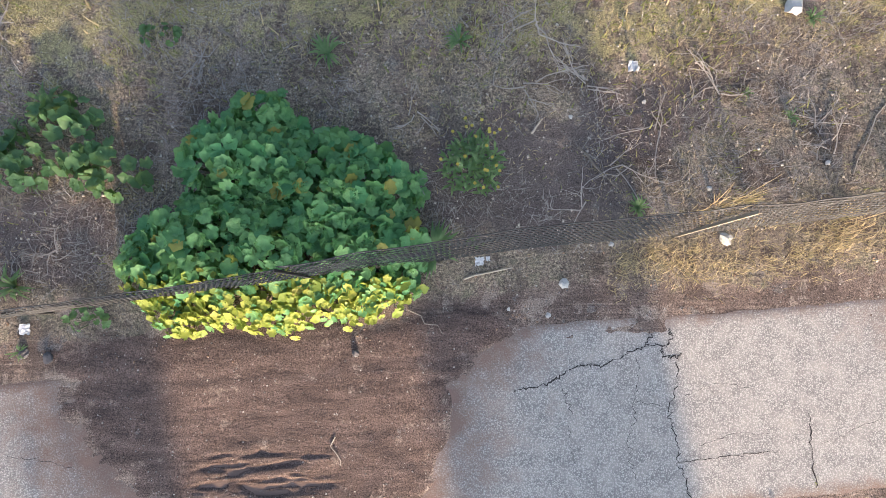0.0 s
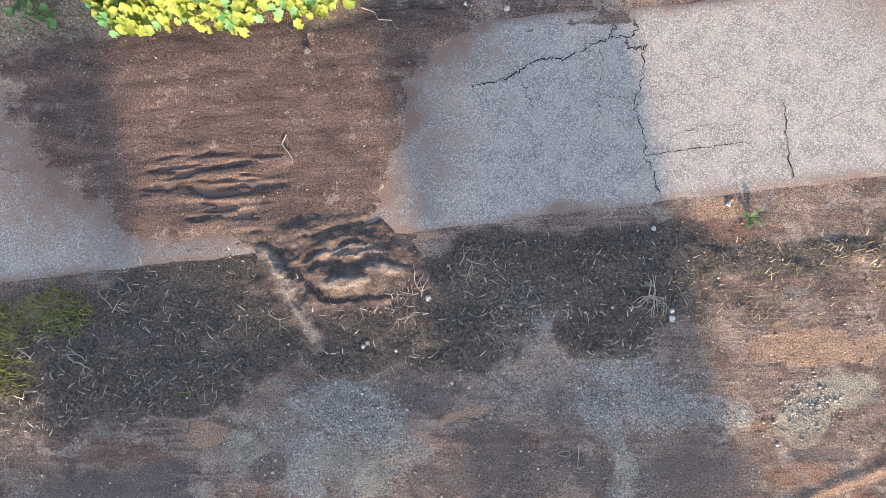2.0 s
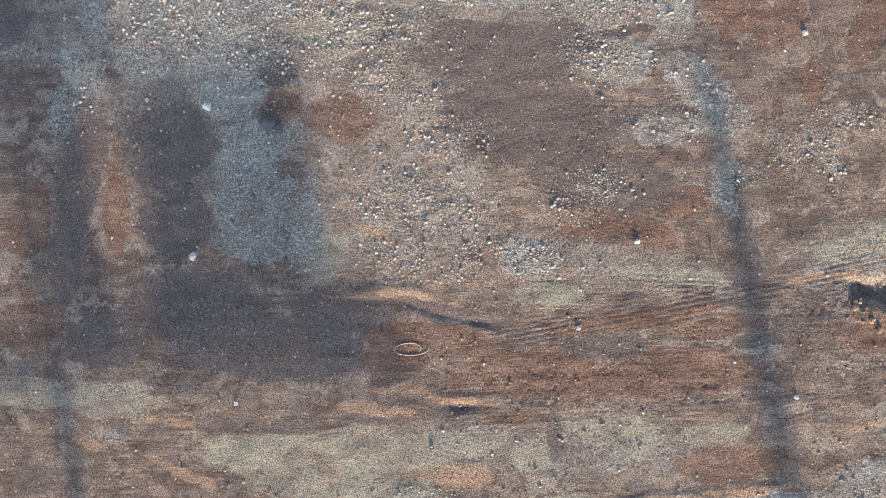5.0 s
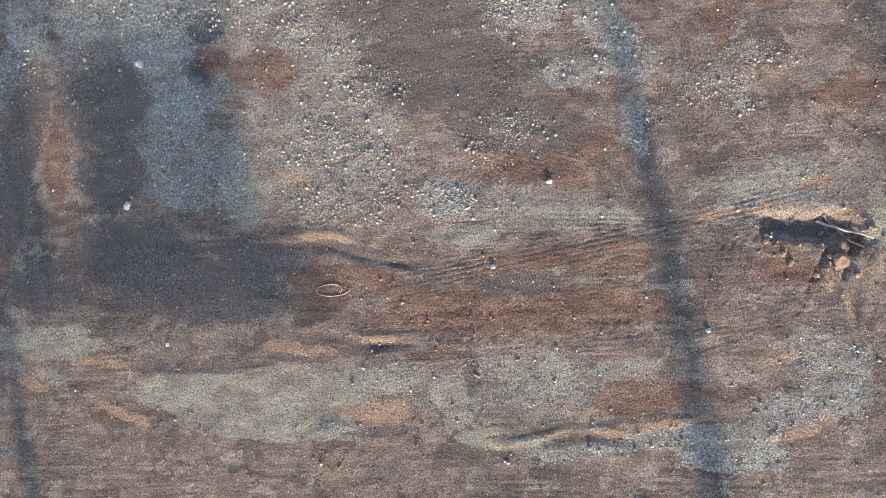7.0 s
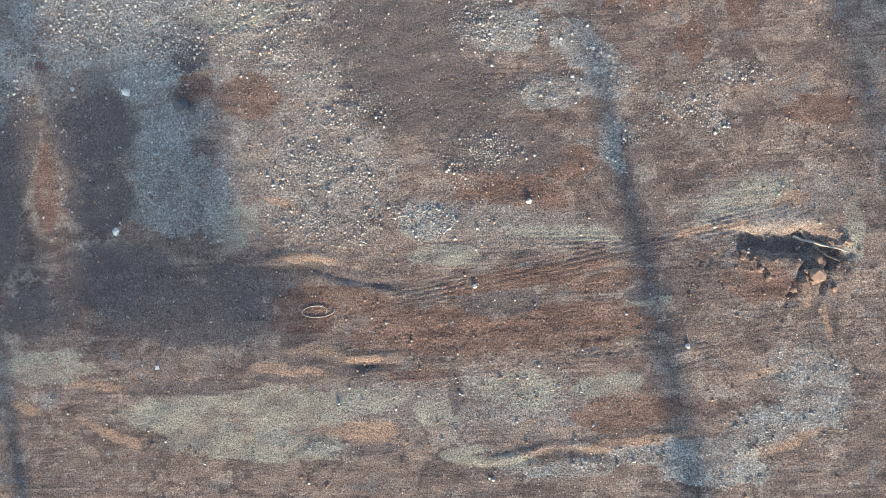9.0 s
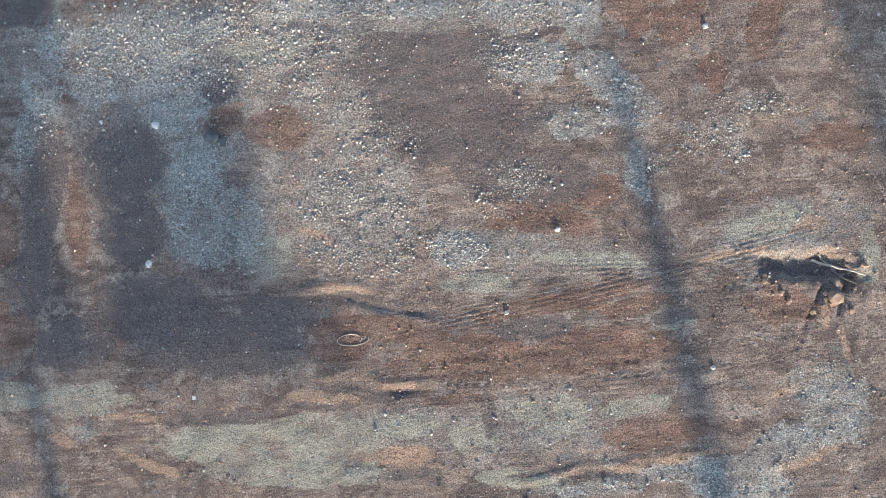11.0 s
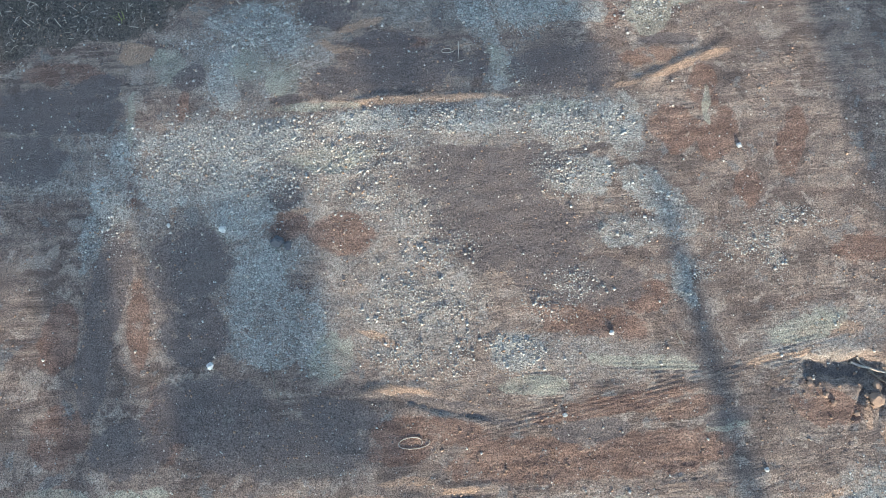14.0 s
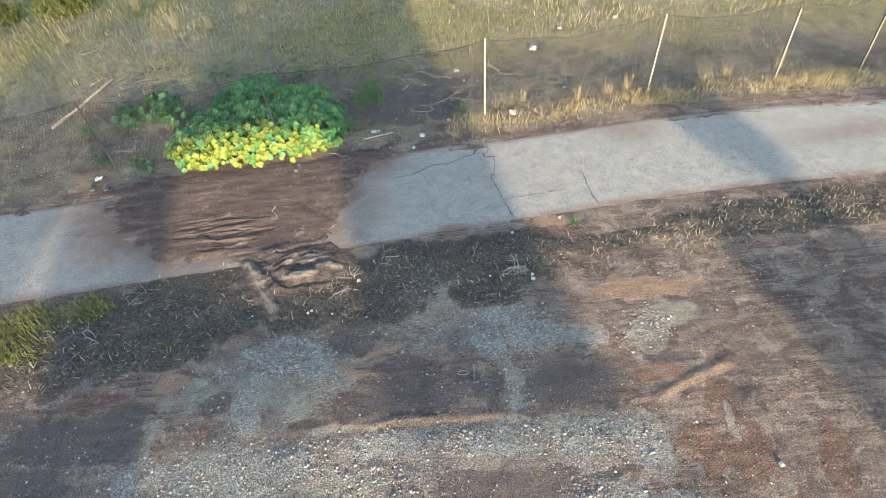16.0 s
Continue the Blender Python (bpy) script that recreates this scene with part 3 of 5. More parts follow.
    tall = times(nodes, links, times(nodes, links, n3.outputs[0], 0.7), times(nodes, links, grit.outputs[0], 0.5), "ADD")
    tall = times(nodes, links, tall, times(nodes, links, dots[0], 0.5), "ADD")
    tall = times(nodes, links, tall, times(nodes, links, times(nodes, links, lines[0], remap(nodes, links, n1.outputs[0], 0.5, 0.6)), 0.4), "ADD")
    tall = times(nodes, links, tall, times(nodes, links, crust.outputs[0], 0.6), "ADD")
    bump(nodes, links, bsdf, tall, 0.9, 0.019)
    return m


def asphalt_material():
    m, nodes, links, bsdf = material("worn asphalt")
    co = place(nodes)
    grain = tex(nodes, links, "ShaderNodeTexVoronoi", 58.0, 0, co)
    n1, n2, n3 = (tex(nodes, links, "ShaderNodeTexNoise", s, 5, co) for s in (0.8, 5.0, 60.0))
    pick = nodes.new("ShaderNodeSeparateColor")
    links.new(grain.outputs["Color"], pick.inputs[0])
    col = blend(nodes, links, pick.outputs[0], (0.30, 0.283, 0.258), (0.50, 0.47, 0.425))
    col = blend(nodes, links, remap(nodes, links, grain.outputs["Distance"], 0.35, 0.6, 0, 0.6), col, (0.10, 0.096, 0.092))
    col = blend(nodes, links, remap(nodes, links, n2.outputs[0], 0.4, 0.7, 0, 0.45), col, (0.46, 0.425, 0.375))
    dust = nodes.new("ShaderNodeAttribute")
    dust.attribute_name = "dust"
    rag = times(nodes, links, times(nodes, links, n3.outputs[0], n2.outputs[0], "ADD"), 1.0, "SUBTRACT")
    col = blend(nodes, links, remap(nodes, links, times(nodes, links, dust.outputs["Fac"], rag, "ADD"), 0.15, 0.85), col, blend(nodes, links, n2.outputs[0], (0.125, 0.088, 0.072), (0.225, 0.157, 0.122)))
    links.new(col, bsdf.inputs["Base Color"])
    bsdf.inputs["Roughness"].default_value = 0.9
    bsdf.inputs["Specular IOR Level"].default_value = 0.25
    bump(nodes, links, bsdf, times(nodes, links, grain.outputs["Distance"], times(nodes, links, n3.outputs[0], 0.5), "SUBTRACT"), 0.45, 0.005)
    return m


def leaf_material(name, colour, second, vein=0.5, through=0.35):
    m, nodes, links, bsdf = material(name)
    co = place(nodes)
    info, geo = nodes.new("ShaderNodeObjectInfo"), nodes.new("ShaderNodeNewGeometry")
    n1 = tex(nodes, links, "ShaderNodeTexNoise", 25.0, 3, co)
    chance = times(nodes, links, times(nodes, links, info.outputs["Random"], geo.outputs["Random Per Island"], "ADD"), 1.0, "FRACT")
    col = blend(nodes, links, chance, colour, second)
    col = blend(nodes, links, remap(nodes, links, n1.outputs[0], 0.35, 0.7, 0, vein), col, tuple(v * 0.6 for v in colour))
    links.new(col, bsdf.inputs["Base Color"])
    bsdf.inputs["Roughness"].default_value = 0.55
    bsdf.inputs["Specular IOR Level"].default_value = 0.3
    glow = nodes.new("ShaderNodeBsdfTranslucent")
    links.new(blend(nodes, links, 0.5, col, (0.35, 0.45, 0.05)), glow.inputs[0])
    mixed = nodes.new("ShaderNodeMixShader")
    mixed.inputs[0].default_value = through
    links.new(bsdf.outputs[0], mixed.inputs[1])
    links.new(glow.outputs[0], mixed.inputs[2])
    links.new(mixed.outputs[0], nodes["Material Output"].inputs["Surface"])
    bump(nodes, links, bsdf, n1.outputs[0], 0.3, 0.006)
    return m


SOIL, ASPHALT = ground_material(), asphalt_material()
CRACK = plain("crack dirt", (0.035, 0.03, 0.028), 0.95)
# dark metal of the western posts, with the shade they stand in painted in
SHADED_STEEL = plain("dark steel with shade painted in", (0.07, 0.06, 0.055), 0.8, 0.1)
STEEL = plain("weathered galvanised steel", (0.34, 0.30, 0.23), 0.7, 0.1, second=(0.13, 0.09, 0.06))
WIRE = plain("dull fence wire", (0.058, 0.056, 0.052), 0.75, 0.0, second=(0.034, 0.032, 0.031))
MALLOW = leaf_material("mallow leaf", (0.085, 0.25, 0.10), (0.26, 0.46, 0.17))
WEED = leaf_material("weed leaf", (0.10, 0.19, 0.08), (0.20, 0.30, 0.13))
# yellower copy of the mallow leaf, with low sunlight painted into its colour
SUNLIT_LEAF = leaf_material("mallow leaf painted sunlit", (0.24, 0.32, 0.055), (0.42, 0.43, 0.075))
DULL_MALLOW = leaf_material("dull mallow leaf", (0.055, 0.135, 0.06), (0.13, 0.23, 0.095))
YELLOW_LEAF = leaf_material("yellowing leaf", (0.42, 0.38, 0.10), (0.30, 0.28, 0.07))
PETAL = plain("yellow petal", (0.55, 0.45, 0.06), 0.7)
GRASS = leaf_material("green grass", (0.15, 0.17, 0.05), (0.35, 0.32, 0.11))
STRAW = leaf_material("dry grass", (0.60, 0.48, 0.27), (0.38, 0.29, 0.16), through=0.2)
STEM = plain("green stem", (0.10, 0.14, 0.05), 0.7)
WOOD = plain("grey weathered wood", (0.24, 0.20, 0.155), 0.85, scale=60)
TWIG = plain("bleached twig", (0.52, 0.45, 0.35), 0.85)
STONE = plain("grey field stone", (0.36, 0.35, 0.33), 0.85, second=(0.22, 0.20, 0.18))
DARK_STONE = plain("dark stone", (0.15, 0.14, 0.14), 0.9)
PALE_STONE = plain("pale limestone", (0.60, 0.58, 0.53), 0.8, second=(0.42, 0.40, 0.36))
CLOD = plain("dry clay clod", (0.24, 0.155, 0.105), 0.95, second=(0.34, 0.23, 0.15))
PAPER = plain("crumpled white litter", (0.75, 0.75, 0.74), 0.6)
BARK = plain("brown bark", (0.12, 0.09, 0.065), 0.9, scale=12)
FOLIAGE = leaf_material("tree foliage", (0.035, 0.06, 0.02), (0.06, 0.09, 0.03), through=0.1)


# ---- helpers for meshes ----
def part(name, bm, mat, parent=None, label=""):
    me = bpy.data.meshes.new(name)
    bm.to_mesh(me)
    bm.free()
    me.materials.append(mat)
    ob = new(name, me)
    ob.parent = parent
    return tagged(ob, label)


def sheet(name, verts, faces, mat, parent=None, flat=False):
    me = bpy.data.meshes.new(name)
    me.from_pydata(verts, [], faces)
    me.materials.append(mat)
    if not flat:
        me.shade_smooth()
    ob = new(name, me)
    ob.parent = parent
    return ob


def thing(name, x, y, z, label, category, group=""):
    ob = new(name)
    ob.location = (x, y, z)
    return tagged(ob, label, category, group)


def tube(bm, points, radii, sides=6):
    """A tapered tube through the points."""
    rings = []
    for i, p in enumerate(points):
        way = (points[min(i + 1, len(points) - 1)] - points[max(i - 1, 0)]).normalized()
        a = way.orthogonal().normalized()
        b = way.cross(a)
        rings.append([bm.verts.new(p + radii[i] * (math.cos(k * math.tau / sides) * a + math.sin(k * math.tau / sides) * b)) for k in range(sides)])
    for r0, r1 in zip(rings, rings[1:]):
        for k in range(sides):
            bm.faces.new((r0[k], r0[(k + 1) % sides], r1[(k + 1) % sides], r1[k]))
    bm.faces.new(rings[0][::-1])
    bm.faces.new(rings[-1])


# ---- ground: one sheet to the horizon ----
def axis(lo, hi, step, far):
    mid = list(np.arange(lo, hi, step))
    up, s = [mid[-1]], step
    while up[-1] < far:
        s *= 1.13
        up.append(up[-1] + s)
    down, s = [mid[0]], step
    while down[-1] > -far:
        s *= 1.13
        down.append(down[-1] - s)
    return np.array(down[:0:-1] + mid + up[1:])


def build_ground():
    xs, ys = axis(-6.4, 9.2, 0.03, 900.0), axis(-12.2, 3.4, 0.018, 900.0)
    gx, gy = (a.ravel() for a in np.meshgrid(xs, ys))
    m = masks(gx, gy)
    gz = height(gx, gy, m)
    nx, ny = len(xs), len(ys)
    GRID.update(xs=xs, ys=ys, z=gz.reshape(ny, nx))
    me = bpy.data.meshes.new("ground")
    i = (np.arange(ny - 1)[:, None] * nx + np.arange(nx - 1)).ravel()
    quads = np.stack([i, i + 1, i + nx + 1, i + nx], 1)
    me.vertices.add(nx * ny)
    me.vertices.foreach_set("co", np.stack([gx, gy, gz], 1).ravel())
    me.loops.add(quads.size)
    me.loops.foreach_set("vertex_index", quads.ravel())
    me.polygons.add(len(quads))
    me.polygons.foreach_set("loop_start", np.arange(0, quads.size, 4))
    me.update(calc_edges=True)
    me.shade_smooth()
    for key, value in m.items():
        me.attributes.new(key, "FLOAT", "POINT").data.foreach_set("value", value.astype(np.float32))
    me.materials.append(SOIL)
    return tagged(new("ground", me), "bare brown and grey earth with wheel marks and dry grass", "ground", kind="structure")


GRID = {}
ground = build_ground()


def height_at(x, y):
    """The height of the built ground under arrays of places."""
    xs, ys, z = GRID["xs"], GRID["ys"], GRID["z"]
    i, j = np.clip(np.searchsorted(xs, x) - 1, 0, len(xs) - 2), np.clip(np.searchsorted(ys, y) - 1, 0, len(ys) - 2)
    u, v = (x - xs[i]) / (xs[i + 1] - xs[i]), (y - ys[j]) / (ys[j + 1] - ys[j])
    return (z[j, i] * (1 - u) + z[j, i + 1] * u) * (1 - v) + (z[j + 1, i] * (1 - u) + z[j + 1, i + 1] * u) * v


def ground_z(x, y):
    return float(height_at(np.array([float(x)]), np.array([float(y)]))[0])


def build_road():
    xs, vs = np.arange(-40, 60, 0.08), np.linspace(0, 1, 40)
    gx, gv = (a.ravel() for a in np.meshgrid(xs, vs))
    low = road_low(np.clip(gx, -12, 14)) + 0.06 * (fbm(gx, gx * 0, 0.5, 71) - 0.5)
    top = road_top(gx) + 0.08 * (fbm(gx, gx * 0, 0.4, 72) - 0.5)
    gy = low + (top - low) * gv
    edge = np.minimum(gv, 1 - gv)
    gz = 0.012 * (fbm(gx, gy, 1.2, 73) - 0.5) - 0.014 * smooth(0.03, 0.0, edge)
    wide = [(cx + 0.1, cy, 1.28 * rx, 1.25 * ry, turn) for cx, cy, rx, ry, turn in MUD]
    dust = np.maximum(patch(gx, gy, wide, 0.4, 0.7, 3, 0.6), 0.75 * smooth(0.12, 0.0, edge + 0.1 * (fbm(gx, gy, 0.6, 74) - 0.5)))
    dust = np.maximum(dust, 0.5 * patch(gx, gy, [(-3.3, -1.9, 0.75, 1.3, 5), (-2.9, -2.6, 0.9, 0.5, 5), (0.1, -1.6, 0.7, 1.0, 0)], 0.4, 0.6, 76, 0.7))
    dust = np.maximum(dust, patch(gx, gy, [(5.3, -0.2, 0.5, 0.7, 70), (9.5, -0.9, 1.6, 0.35, 5)], 0.5, 0.5, 75, 0.9) * 0.5)
    n = len(xs)
    i = (np.arange(len(vs) - 1)[:, None] * n + np.arange(n - 1)).ravel()
    ob = sheet("road", np.stack([gx, gy, gz], 1).tolist(), np.stack([i, i + 1, i + n + 1, i + n], 1).tolist(), ASPHALT)
    ob.data.attributes.new("dust", "FLOAT", "POINT").data.foreach_set("value", dust.astype(np.float32))
    return tagged(ob, "narrow worn grey asphalt path partly covered by mud", "road", kind="structure")


road = build_road()


# ---- trees behind the camera, whose shadows fall across the place ----
def on_light(s, y, land=0.0):
    """The place at depth y on the ray of the sun that has x + 0.2 y = s and meets the ground at y = land."""
    return Vector((s + SUN_SLOPE * y, y, (land - y) * math.tan(radians(SUN_EL)) * math.hypot(1, SUN_SLOPE)))


def shade_tree(s, y, radius, crowns, label, seed, density=1.0, tall=18.0, leaf=1.0, fringe=0.0):
    """A tree whose trunk shades the line s; crowns: (s from, s to, land from, land to)."""
    rng = random.Random(seed)
    base = on_light(s, y, y)
    tree = thing("tree", base.x, base.y, -0.1, label, "tree", "trees that cast the shade")
    bm = bmesh.new()
    tube(bm, [Vector((0.15 * math.sin(k), 0, k * tall / 8)) * (1 if k else 0) for k in range(9)], [radius * (1.25 - 0.1 * k) for k in range(9)], 10)
    for s0, s1, l0, l1 in crowns:
        for k in range(3):
            tip = on_light(s0 + (s1 - s0) * rng.random(), y, l0 + (l1 - l0) * rng.random()) - base
            start = Vector((0, 0, max(0.4, tip.z - 0.1 - 0.15 * rng.random())))
            tube(bm, [start, start.lerp(tip, 0.5) + Vector((0, 0, 0.05)), tip], [0.04, 0.028, 0.012], 5)
    part("trunk", bm, BARK, tree)
    verts, faces = [], []
    for s0, s1, l0, l1 in crowns:
        a, b = on_light(s0, y, l0) - base, on_light(s1, y, l1) - base
        count = int(abs((b.x - a.x) * (b.z - a.z)) * 130 * density / leaf**2)
        for _ in range(count):
            u, v = rng.random(), rng.random()
            deep = rng.uniform(-0.8, 0.8)
            if fringe and rng.random() > min(u, 1 - u, v, 1 - v) / fringe + 0.1:
                continue
            c = Vector((a.x + (b.x - a.x) * u + SUN_SLOPE * deep, deep, a.z + (b.z - a.z) * v - deep * math.tan(radians(SUN_EL)) * math.hypot(1, SUN_SLOPE)))
            if vnoise(np.array([c.x]), np.array([3 * c.z]), 0.7, seed)[0] < 0.18 / density * (0.5 + abs(2 * v - 1)):
                continue
            t1 = Vector((rng.gauss(0, 1), rng.gauss(0, 1), rng.gauss(0, 1))).normalized()
            t2 = t1.orthogonal().normalized()
            r = leaf * rng.uniform(0.09, 0.17)
            k = len(verts)
            verts += [c + r * t1, c + 0.6 * r * t2, c - r * t1, c - 0.6 * r * t2]
            faces.append((k, k + 1, k + 2, k + 3))
    sheet("crown", verts, faces, FOLIAGE, tree, True)
    return tree


shade_tree(-4.63, -27, 0.11, [(-0.35, 2.42, -5.2, 24), (-4.6, -1.2, -5.1, -3.2), (-1.5, -0.35, -4.7, -3.5), (-4.9, -2.45, -3.5, -2.65), (-3.1, -0.1, 2.3, 30), (-4.35, -3.35, -5.2, 1.0)], "broad roadside tree with a high crown", 1, 2.0, leaf=0.8)
shade_tree(-9.4, -27.5, 0.2, [(-16.0, -3.1, 0.9, 30), (-7.0, -4.4, -3.2, 0.6)], "broad roadside tree with an open crown", 7, 0.65)
shade_tree(2.54, -27, 0.25, [], "bare broken trunk of a young tree", 5, 1.0, 5.3)
shade_tree(-5.9, -25, 0.07, [(-3.45, -1.3, -9.5, -5.9), (-4.4, -3.75, -9.5, -5.2), (-1.9, -0.9, -9.5, -8.6), (-4.3, -3.2, -6.4, -5.0), (-5.7, -4.3, -6.8, -4.4)], "leafy tree with a low crown", 2, 2.0, 9.0, 0.5, 0.22)
shade_tree(6.9, -26, 0.33, [(5.1, 7.3, -10.5, -2.6), (6.2, 7.5, -1.2, 2.2)], "stout tree with a sparse crown", 3, 1.5, 7.2)
shade_tree(-6.3, -30, 0.10, [(-6.6, -5.6, -8.0, -5.0)], "thin tree with a sparse crown", 6, 0.8, 7.5)
shade_tree(10.9, -28, 0.30, [(10.3, 11.5, -1.0, 3.0)], "straight tree with a small thin crown", 4, 0.6, 8.2)


# ---- fence ----
def build_fence():
    fence = thing("fence", 2.6, fence_y(2.6), 0, "sagging chain-link fence on thin weathered steel posts", "fence")
    off = Vector(fence.location)
    posts = [(-8.0, 1.6, 0.02), (-4.45, 1.55, 0.0), (-1.37, 1.60, -0.02), (2.68, 1.62, 0.0), (6.12, 1.60, 0.01), (8.85, 1.45, -0.04), (10.6, 1.30, -0.05), (13.6, 1.5, 0.0)]
    rng = random.Random(5)
    tops = []
    for x, tall, lean in posts:
        y = fence_y(x)
        z = ground_z(x, y) - 0.08
        bm = bmesh.new()
        foot, head = Vector((x, y, z)) - off, Vector((x + lean * tall, y + 0.10, z + tall)) - off
        # an angle iron: two thin legs at a right angle
        for side in (Vector((0.028, 0, 0)), Vector((0, 0.028, 0))):
            other = Vector((0.005, 0.005, 0))
            ring = [Vector((0, 0, 0)), side, side + other, other]
            low, high = [bm.verts.new(foot + p) for p in ring], [bm.verts.new(head + p) for p in ring]
            for k in range(4):
                bm.faces.new((low[k], low[(k + 1) % 4], high[(k + 1) % 4], high[k]))
            bm.faces.new(high)
        # lit tan steel in the east, the darker shaded copy in the west
        part("post", bm, STEEL if x > 0 else SHADED_STEEL, fence)
        tops.append((Vector((x, y, z)), lean))
    # netting, panel by panel: zigzag wires hooked into one another
    cell = 0.056
    for (a, la), (b, lb) in zip(tops, tops[1:]):
        n = int((b - a).length / cell)
        rows = 25
        verts, faces = [], []
        wob = rng.random() * 10

        def at(u, w):
            p = a.lerp(b, u)
            sag = 0.10 * math.sin(math.pi * u) + 0.05 * noise.noise((u * 4 + wob, 0, 0))
            high = 0.06 + w * (1.42 - 1.6 * sag)
            push = 0.04 * noise.noise((u * 2.5 + wob, w * 1.5, 1)) + 0.02 * noise.noise((u * 9 + wob, w * 3, 2))
            lean = la + (lb - la) * u
            # the netting has bellied out towards the field
            belly = 0.06 * math.exp(-(((p.x - 0.9) / 1.1) ** 2)) + w * (0.15 - 0.035 * min(4.0, max(0.0, -0.2 - p.x)))
            return Vector((p.x + lean * high, p.y + 0.03 + belly + push * (0.3 + w), p.z + 0.08 + high)) - off

        def strand(pts, r):
            for p, q in zip(pts, pts[1:]):
                way = (q - p).normalized()
                s1 = way.orthogonal().normalized() * r
                s2 = way.cross(s1).normalized() * r
                k = len(verts)
                for c in (p, q):
                    verts.extend([c + s1, c - 0.5 * s1 + 0.87 * s2, c - 0.5 * s1 - 0.87 * s2])
                faces.extend([(k, k + 1, k + 4, k + 3), (k + 1, k + 2, k + 5, k + 4), (k + 2, k, k + 3, k + 5)])

        for i in range(n):
            strand([at((i + (j % 2) * 1.0) / n, j / rows) for j in range(rows + 1)], 0.0046)
        strand([at(i / 24, 1.0) for i in range(25)], 0.006)
        strand([at(i / 24, 0.5) for i in range(25)], 0.0025)
        net = sheet("netting", verts, faces, WIRE, fence)
        tagged(net, "dull grey diamond wire netting")
    return fence


build_fence()


# ---- large mallow patch ----
def leaf_mesh(name, mat, seed, lobes=5, cup=0.42):
    """A round, shallowly lobed leaf of unit radius with folds from its middle and a notch at the stalk."""
    rng = random.Random(seed)
    me = bpy.data.meshes.new(name)
    n = 28
    verts, faces = [(0, 0, -0.12)], []
    for ring, r in ((0, 0.55), (1, 1.0)):
        for k in range(n):
            a = -math.pi / 2 + math.tau * (k + 0.5) / n
            lobe = 0.10 * math.cos(lobes * (a - math.pi / 2)) + 0.035 * math.sin(3 * a + seed) + rng.uniform(-0.04, 0.04)
            near = min(k + 0.5, n - k - 0.5) / n
            rr = r * (1 + lobe * ring) * (0.6 if near < 0.05 and ring else 1.0)
            fold = 0.06 * (1 if k % 2 else -1) * r
            verts.append((rr * math.cos(a), rr * math.sin(a), -0.12 + cup * r * r * (0.75 if ring else 1) + fold + rng.uniform(-0.02, 0.02)))
    for k in range(n):
        j = (k + 1) % n
        faces.append((0, 1 + k, 1 + j))
        faces.append((1 + k, 1 + n + k, 1 + n + j, 1 + j))
    me.from_pydata(verts, [], faces)
    me.materials.append(mat)
    me.shade_smooth()
    return me


def leaf_matrix(p, normal, size, spin):
    turn = normal.to_track_quat("Z", "Y").to_matrix().to_4x4()
    return Matrix.Translation(p) @ turn @ Matrix.Rotation(spin, 4, "Z") @ Matrix.Scale(size, 4)


